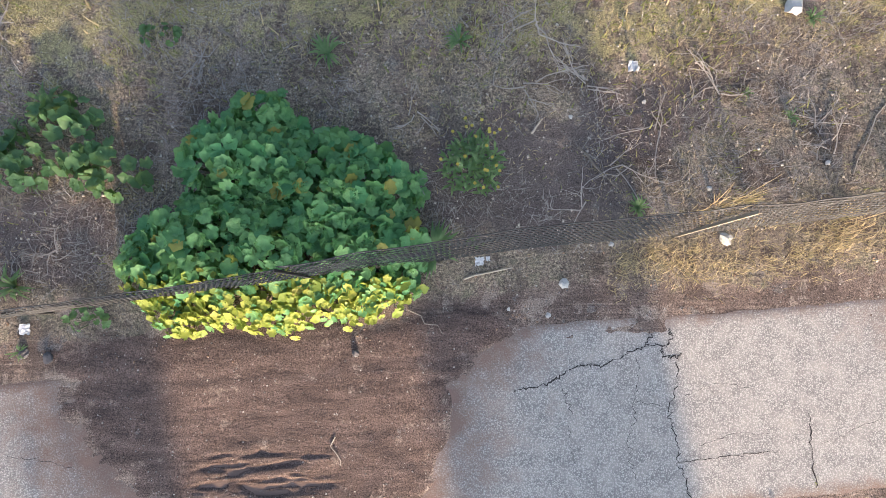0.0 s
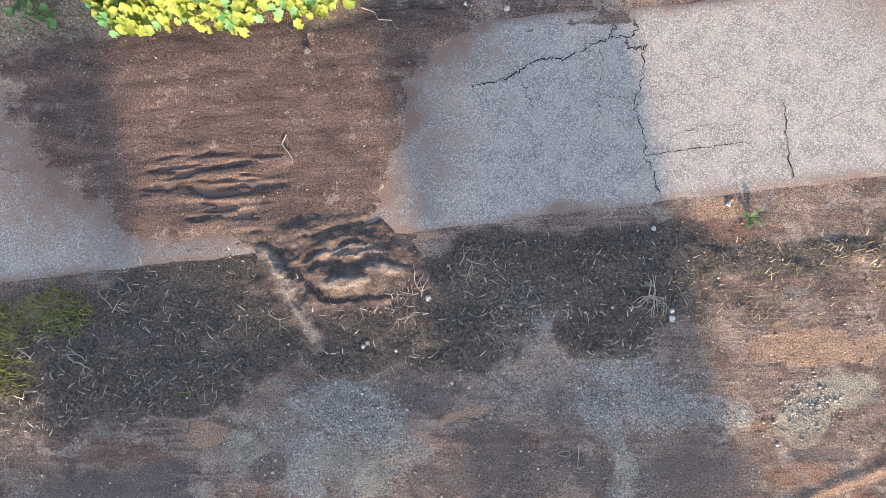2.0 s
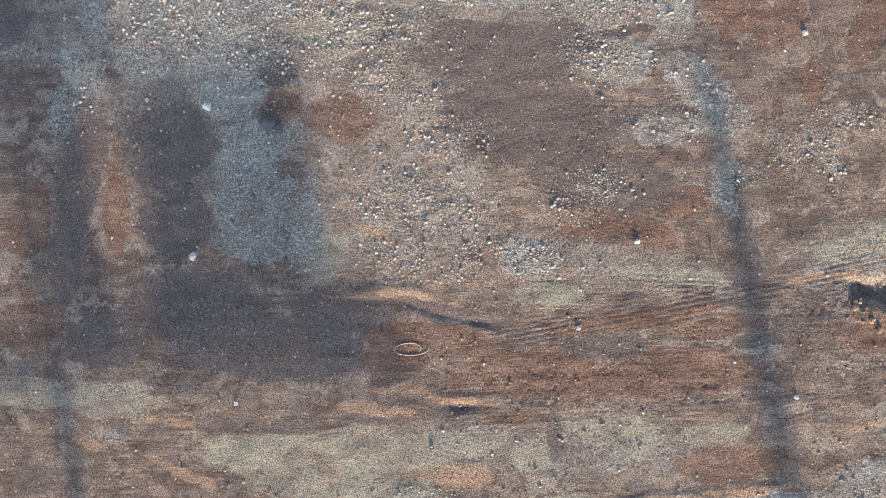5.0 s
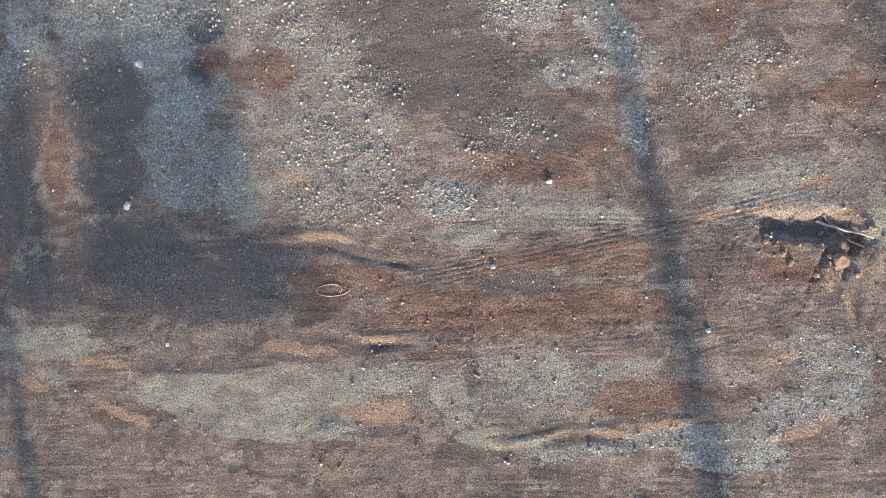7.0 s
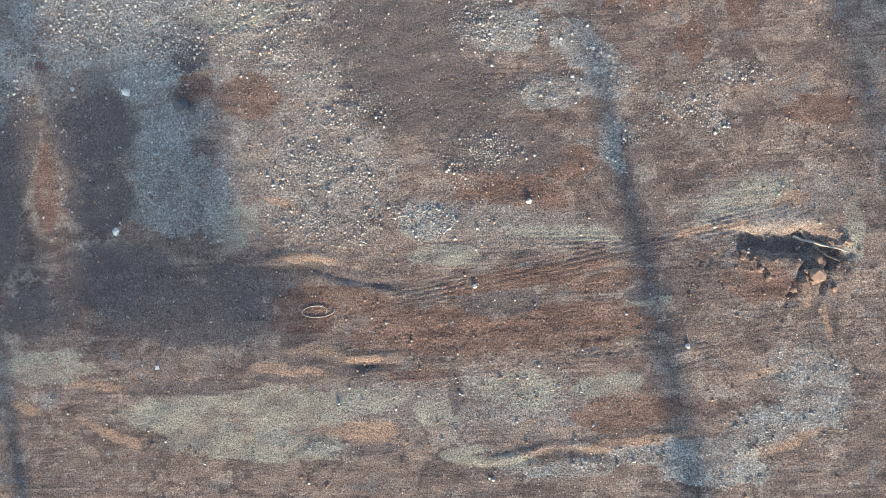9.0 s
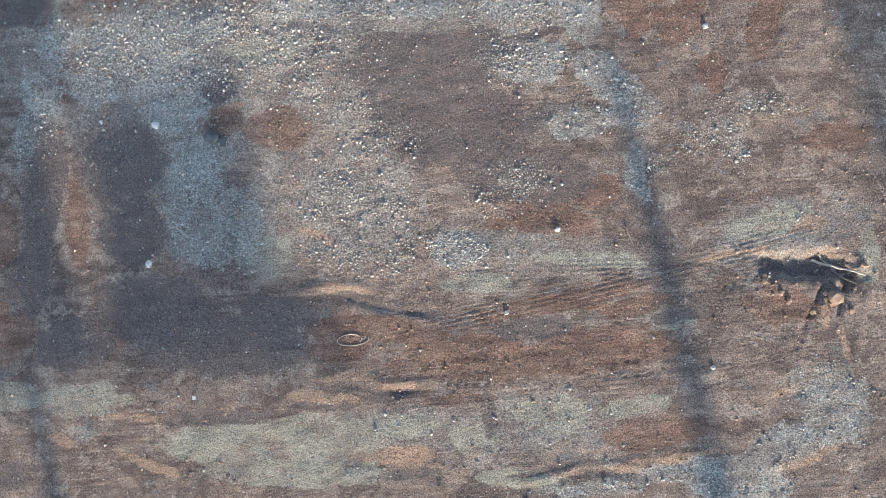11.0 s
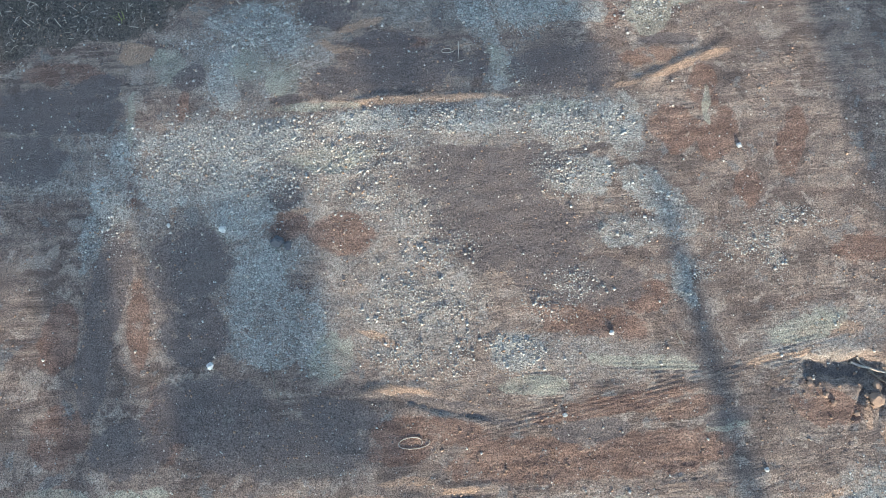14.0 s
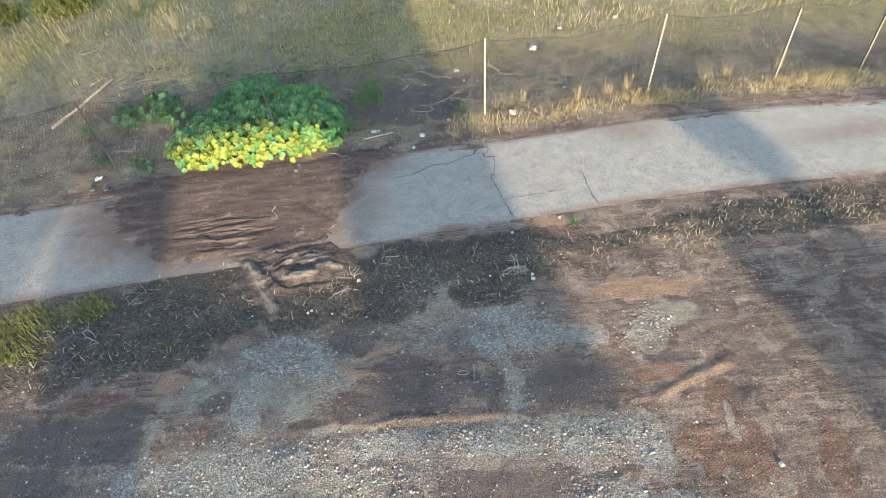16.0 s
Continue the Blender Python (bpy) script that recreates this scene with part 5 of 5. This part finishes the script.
# ---- stones, clods, litter ----
def rock(x, y, r, mat, label, name="stone", seed=0, flat=0.6, sink=0.25, group="loose stones", category="stone"):
    rng = random.Random(seed)
    bm = bmesh.new()
    bmesh.ops.create_icosphere(bm, subdivisions=2, radius=r)
    for v in bm.verts:
        v.co *= 1 + 0.62 * noise.noise(v.co / r * 1.25 + Vector((seed * 3.1, 0, 0))) + rng.uniform(-0.05, 0.05)
        v.co.z *= flat
    bmesh.ops.rotate(bm, verts=bm.verts, matrix=Matrix.Rotation(rng.random() * 6, 3, "Z"))
    ob = part(name, bm, mat)
    ob.location = (x, y, ground_z(x, y) + r * flat * (1 - sink))
    return tagged(ob, label, category, group)


for i, (x, y, r) in enumerate(((1.4, 0.08, 0.055), (1.22, -0.28, 0.03), (4.19, 3.37, 0.10), (3.26, 0.59, 0.07), (0.77, -0.21, 0.022), (1.95, 0.53, 0.03), (-0.98, -7.07, 0.045), (-1.13, -8.6, 0.04), (5.02, -6.46, 0.03), (4.83, -10.03, 0.025), (2.74, -9.35, 0.025),
                               (3.34, -8.5, 0.03), (2.87, -3.59, 0.025), (-1.62, -6.98, 0.025), (3.12, 1.18, 0.03), (2.42, 2.23, 0.025), (4.52, 1.48, 0.03), (1.52, 2.03, 0.025), (0.32, -3.42, 0.03), (5.02, 4.23, 0.06), (6.52, 4.53, 0.06), (2.72, -2.72, 0.025), (3.52, -2.47, 0.025), (-0.38, -3.92, 0.022),
                               (-0.03, -3.97, 0.018), (3.9, -4.98, 0.02))):
    rock(x, y, r, PALE_STONE, "small pale rounded stone lying on bare ground", seed=400 + i)
rock(-0.36, -7.25, 0.075, DARK_STONE, "dark broken stone set in grey mud", seed=451, flat=0.5)
rock(-0.24, -7.30, 0.05, DARK_STONE, "dark broken stone set in grey mud", seed=452, flat=0.3)
rock(6.1, -9.38, 0.075, CLOD, "upright lump of orange clay at the hole's rim", "clay_lump", 453, 0.5, 0.4, category="clay lump")


for i, (x, y, r) in enumerate(((-4.76, -0.70, 0.055), (-4.46, -0.74, 0.06), (-0.97, -0.70, 0.04))):
    rock(x, y, r, DARK_STONE, "dark crumbling clod at the edge of the paving", "clod", 480 + i, 0.6, 0.3, "dark clods", "clod")
dead_branch(0.74, -1.66, 0.09, 6, "small dark clump of dead weed on asphalt", 355, WOOD, 0.2, 0.007)
dead_branch(0.59, -1.71, 0.06, 5, "small dark clump of dead weed on asphalt", 356, WOOD, 0.2, 0.007)

clods = random.Random(77)
for i in range(22):
    a, d = clods.random() * math.tau, clods.uniform(0.3, 1.15)
    rock(5.92 + 0.55 * d * math.cos(a), -9.22 + 0.32 * d * math.sin(a), clods.uniform(0.012, 0.036), CLOD, "small lump of orange clay torn up round the hole", "clay_lump", 460 + i, 0.6, 0.3, "lumps of clay", "clay lump")


def mud_heap():
    """Folded, washed-out mud with a pale channel through it, thinning out to nothing at its rim."""
    xs, ys = np.arange(-2.1, 0.75, 0.0115), np.arange(-4.15, -2.2, 0.0115)
    gx, gy = (a.ravel() for a in np.meshgrid(xs, ys))
    warp = 0.35 * (fbm(gx, gy, 0.5, 611) - 0.5)
    turn = gy - 0.35 * (gx + 0.6) + 0.5 * np.maximum(gx + 0.5, 0) ** 2 + warp
    fold = 1 - np.abs(2 * fbm(0.5 * gx, 2.4 * turn, 0.30, 612, 5) - 1) * 2.2
    # slabs of mud slumped round a hollow, with a trench below them
    coil = np.hypot((gx + 0.50) / 0.62, (gy + 3.0) / 0.42) + 0.55 * (fbm(gx, gy, 0.35, 620, 4) - 0.5)
    ring = 0.5 + 0.5 * np.cos(2 * np.pi * 1.7 * coil)
    trench = np.exp(-(((coil - 1.0) / 0.09) ** 2)) * smooth(-2.95, -3.2, gy)
    body = smooth(1.15, 0.35, np.hypot((gx + 0.62) / 1.0, (gy + 3.05) / 0.62) + 0.7 * (fbm(gx, gy, 0.3, 613) - 0.5))
    chan = (gx + 1.42) - 0.555 * (-2.87 - gy) + 0.10 * (fbm(gx, gy, 0.2, 614) - 0.5)
    pale = np.exp(-((chan / 0.10) ** 2)) * smooth(-4.15, -3.8, gy) * smooth(-2.75, -2.95, gy)
    slab = patch(gx, gy, [(-0.52, -2.90, 0.30, 0.08, 6), (-0.58, -3.24, 0.30, 0.06, 4), (-1.72, -2.93, 0.22, 0.06, 0), (-0.1, -3.1, 0.22, 0.06, -8)], 0.5, 0.2, 615, 0.4)
    rise = body * (0.012 + 0.016 * fold + 0.022 * ring + 0.045 * (fbm(gx, gy, 0.16, 618, 4) - 0.4)) - 0.025 * trench + pale * (0.012 + 0.035 * fbm(4 * chan, gy, 0.25, 616)) + 0.018 * slab + 0.012 * (fbm(gx, gy, 0.06, 617, 2) - 0.5)
    cover = np.maximum(body, pale)
    gz = height_at(gx, gy) + np.where(cover > 0.03, rise * smooth(0.0, 0.4, cover), 0) - 0.05 * smooth(0.12, 0.0, cover)
    n = len(xs)
    i = (np.arange(len(ys) - 1)[:, None] * n + np.arange(n - 1)).ravel()
    quads = np.stack([i, i + 1, i + n + 1, i + n], 1)
    quads = quads[cover[quads].max(1) > 0.02]
    ob = sheet("mud_mound", np.stack([gx, gy, gz], 1).tolist(), quads.tolist(), HEAP)
    ob.data.attributes.new("crust", "FLOAT", "POINT").data.foreach_set("value", (0.8 * np.clip(0.9 * pale + 0.7 * slab + 0.25 * ring * body - 0.6 * trench, 0, 1)).astype(np.float32))
    return tagged(ob, "washed-out mound of folded brown mud with a pale channel", "mud mound")


def heap_material():
    m, nodes, links, bsdf = material("washed mud")
    co = place(nodes)
    n2, n3 = (tex(nodes, links, "ShaderNodeTexNoise", s, 6, co, Roughness=0.65) for s in (7.0, 55.0))
    crust = nodes.new("ShaderNodeAttribute")
    crust.attribute_name = "crust"
    dark = blend(nodes, links, remap(nodes, links, n2.outputs[0], 0.35, 0.65), (0.055, 0.044, 0.040), (0.155, 0.112, 0.09))
    light = blend(nodes, links, n2.outputs[0], (0.15, 0.12, 0.10), (0.30, 0.25, 0.205))
    mixed = times(nodes, links, crust.outputs["Fac"], times(nodes, links, n2.outputs[0], 0.5, "SUBTRACT"), "ADD")
    col = blend(nodes, links, remap(nodes, links, mixed, 0.2, 0.7), dark, light)
    col = blend(nodes, links, 1.0, col, blend(nodes, links, remap(nodes, links, n3.outputs[0], 0.36, 0.64), (0.45, 0.44, 0.43), (1.4, 1.4, 1.38)), "MULTIPLY")
    links.new(col, bsdf.inputs["Base Color"])
    bsdf.inputs["Roughness"].default_value = 0.9
    bump(nodes, links, bsdf, n3.outputs[0], 1.0, 0.02)
    return m


HEAP = heap_material()
mud_heap()


def litter(x, y, r, label, seed):
    rng = random.Random(seed)
    bm = bmesh.new()
    bmesh.ops.create_grid(bm, x_segments=7, y_segments=7, size=r)
    for v in bm.verts:
        v.co.x += rng.gauss(0, 0.12 * r)
        v.co.y += rng.gauss(0, 0.12 * r)
        v.co.z = 0.35 * r + 0.5 * r * noise.noise(v.co / r * 1.7 + Vector((seed, 0, 0))) + rng.uniform(0, 0.15 * r)
    bmesh.ops.solidify(bm, geom=bm.faces[:], thickness=0.0015)
    ob = part("litter", bm, PAPER)
    ob.location = (x, y, ground_z(x, y) + 0.004)
    return tagged(ob, label, "litter", "scraps of litter")


for i, (x, y, r) in enumerate(((0.44, 0.34, 0.05), (2.29, 2.66, 0.06), (-4.74, -0.42, 0.06), (0.54, 0.37, 0.025), (-0.68, -10.08, 0.02), (2.87, -3.67, 0.03), (-0.33, -3.89, 0.02))):
    litter(x, y, r, "crumpled scrap of white litter on the ground", 500 + i)


def pebbles(name, label, mat, count, box, density, size, seed):
    """Countless small stones: jittered octahedra half sunk in the soil."""
    rng = np.random.default_rng(seed)
    x, y = rng.uniform(box[0], box[1], count), rng.uniform(box[2], box[3], count)
    keep = rng.random(count) < density(x, y)
    x, y = x[keep], y[keep]
    n = len(x)
    r = size[0] * (size[1] / size[0]) ** (rng.random(n) ** 2.2)
    c = np.stack([x, y, height_at(x, y) + 0.25 * r], 1)
    unit = np.array([(1, 0, 0), (0, 1, 0), (-1, 0, 0), (0, -1, 0), (0, 0, 0.75), (0, 0, -0.6)])
    a = rng.random(n) * math.tau
    ca, sa = np.cos(a)[:, None], np.sin(a)[:, None]
    jit = unit[None] * rng.uniform(0.65, 1.25, (n, 6, 1)) + rng.normal(0, 0.12, (n, 6, 3))
    pts = np.stack([jit[..., 0] * ca - jit[..., 1] * sa, jit[..., 0] * sa + jit[..., 1] * ca, jit[..., 2]], -1) * r[:, None, None] + c[:, None]
    tri = np.array([(0, 1, 4), (1, 2, 4), (2, 3, 4), (3, 0, 4), (1, 0, 5), (2, 1, 5), (3, 2, 5), (0, 3, 5)])
    loops = (tri[None] + (np.arange(n) * 6)[:, None, None]).ravel()
    me = bpy.data.meshes.new(name)
    me.vertices.add(6 * n)
    me.vertices.foreach_set("co", pts.ravel())
    me.loops.add(len(loops))
    me.loops.foreach_set("vertex_index", loops)
    me.polygons.add(8 * n)
    me.polygons.foreach_set("loop_start", np.arange(8 * n) * 3)
    me.update(calc_edges=True)
    me.materials.append(mat)
    return tagged(new(name, me), label, name, kind="stuff")


GRAVEL_STONE = plain("mixed gravel", (0.47, 0.455, 0.41), 0.85, vary=0.4, second=(0.20, 0.195, 0.18))
WARM_STONE = plain("pale warm chippings", (0.58, 0.52, 0.43), 0.85, second=(0.36, 0.30, 0.235))
not_road = lambda x, y: 1 - smooth(-0.05, 0.1, road_top(x) - y) * smooth(-0.05, 0.1, y - road_low(x))
pebbles("gravel", "grey gravel strewn over the trodden earth", GRAVEL_STONE, 48000, (-4, 9, -12, -4), lambda x, y: not_road(x, y) * (0.012 + 0.40 * patch(x, y, GRAVEL, 0.4, 0.42, 5, 0.5) + 0.62 * patch(x, y, STONY, 0.8, 0.35, 6, 0.8) + 0.09 * patch(x, y, DUSTY, 0.6, 0.7, 17, 0.8)), (0.006, 0.023), 601)
pebbles("gravel", "pale chippings strewn over the trodden earth", WARM_STONE, 26000, (-5, 9, -12, -3), lambda x, y: not_road(x, y) * (0.010 + 0.12 * patch(x, y, GRAVEL, 0.4, 0.42, 5, 0.5) + 0.62 * patch(x, y, STONY, 0.8, 0.35, 6, 0.8) + 0.09 * patch(x, y, DUSTY, 0.6, 0.7, 17, 0.8)), (0.006, 0.022), 602)
pebbles("gravel", "small pale stones in the field and along the verge", WARM_STONE, 16000, (-8, 10, -5, 5), lambda x, y: not_road(x, y) * (0.07 + 0.38 * smooth(0.0, 0.4, y - fence_y(x))), (0.006, 0.024), 603)
pebbles("crumbs", "crumbs of brown earth on the ground", CLOD, 40000, (-6, 9, -12, 0.5), lambda x, y: not_road(x, y) * (0.08 + 0.4 * smooth(0.5, 0.7, fbm(x, y, 0.5, 604))), (0.006, 0.02), 605)


# ---- cracks in the asphalt ----
def crack(points, wide, seed, steps=9):
    """A jagged ribbon along the points, dark with dirt."""
    rng = random.Random(seed)
    line = []
    for (x0, y0), (x1, y1) in zip(points, points[1:]):
        for k in range(steps):
            u = k / steps
            line.append((x0 + (x1 - x0) * u + rng.gauss(0, 0.016), y0 + (y1 - y0) * u + rng.gauss(0, 0.012)))
    line.append(points[-1])
    verts, faces = [], []
    for i, (x, y) in enumerate(line):
        ax, ay = line[max(i - 1, 0)]
        bx, by = line[min(i + 1, len(line) - 1)]
        d = math.hypot(bx - ax, by - ay) or 1
        w = wide * rng.uniform(0.2, 1.0) * (0.25 if i in (0, len(line) - 1) else 1)
        z = 0.012 * (float(fbm(np.array([x]), np.array([y]), 1.2, 73)[0]) - 0.5) + 0.0035
        nx, ny = -(by - ay) / d * w, (bx - ax) / d * w
        verts += [(x + nx, y + ny, z), (x - nx, y - ny, z)]
        if i:
            k = 2 * i
            faces.append((k - 2, k - 1, k + 1, k))
    ob = sheet("crack", verts, faces, CRACK, road, True)
    return ob


for i, (pts, wide) in enumerate((
    ([(0.82, -1.12), (1.02, -1.10), (1.21, -1.05), (1.33, -0.98), (1.47, -0.88), (1.66, -0.84), (1.85, -0.85), (2.08, -0.73), (2.31, -0.63), (2.56, -0.62)], 0.011),
    ([(2.31, -0.63), (2.38, -0.52), (2.40, -0.42)], 0.009),
    ([(2.56, -0.62), (2.62, -0.52), (2.60, -0.42)], 0.009),
    ([(2.50, -0.65), (2.52, -0.74), (2.69, -0.77), (2.74, -0.72)], 0.010),
    ([(2.69, -0.77), (2.68, -1.05), (2.58, -1.31), (2.60, -1.50), (2.66, -1.70), (2.66, -1.94), (2.74, -2.10), (2.80, -2.34)], 0.008),
    ([(1.37, -1.08), (1.42, -1.25), (1.49, -1.42)], 0.005),
    ([(1.44, -1.5), (1.47, -1.8), (1.5, -1.95)], 0.003),
    ([(2.22, -0.75), (2.25, -1.0), (2.17, -1.3), (2.19, -1.45), (2.10, -1.7), (2.13, -2.0), (2.19, -2.1)], 0.004),
    ([(2.57, -1.31), (2.3, -1.28), (2.12, -1.2)], 0.003),
    ([(2.66, -1.94), (3.05, -1.88), (3.48, -1.84), (3.80, -1.80)], 0.006),
    ([(2.9, -1.75), (3.3, -1.6), (3.7, -1.62)], 0.003),
    ([(2.75, -1.2), (3.1, -1.05), (3.5, -1.1)], 0.003),
    ([(4.15, -1.4), (4.17, -1.75), (4.20, -2.22)], 0.009),
    ([(4.25, -1.75), (4.7, -1.55), (5.4, -1.3)], 0.003),
    ([(6.2, 0.0), (6.35, -0.35), (6.4, -0.6)], 0.007),
    ([(-4.9, -1.85), (-4.5, -1.9), (-4.1, -2.0)], 0.004),
)):
    crack(pts, wide, 700 + i)


# ---- far bushes in the field ----
def bush(x, y, r, tall, label, seed):
    rng = random.Random(seed)
    ob = thing("bush", x, y, ground_z(x, y), label, "bush", "bushes in the field")
    bm = bmesh.new()
    for i in range(9):
        a = rng.random() * math.tau
        tip = Vector((math.cos(a) * r * 0.7, math.sin(a) * r * 0.6, tall * rng.uniform(0.5, 0.9)))
        tube(bm, [Vector((0, 0, -0.05)), tip * 0.5 + Vector((0, 0, 0.1)), tip], [0.03, 0.02, 0.008], 5)
    tagged(part("stem_cluster", bm, BARK, ob), kind="stuff")
    verts, faces = [], []
    for i in range(2600):
        u = Vector((rng.gauss(0, 1), rng.gauss(0, 1), abs(rng.gauss(0, 1)))).normalized() * rng.uniform(0.55, 1.05)
        lump = 0.75 + 0.4 * noise.noise(u * 2.2 + Vector((seed, 0, 0)))
        c = Vector((u.x * r * lump, u.y * r * 0.8 * lump, u.z * tall * lump + 0.05))
        blade_strip(verts, faces, c, c + Vector((rng.gauss(0, 0.06), rng.gauss(0, 0.06), 0.10)), 0.02, 0.022)
    tagged(sheet("foliage", verts, faces, GRASS, ob), kind="stuff")
    return ob


bush(-8.6, 7.4, 1.15, 0.85, "rounded dense green bush in the field", 801)
bush(-10.4, 7.1, 0.7, 0.5, "low green bush beside a larger one", 802)
bush(-14.5, 11.2, 1.2, 0.9, "low green bush in the far field", 803)
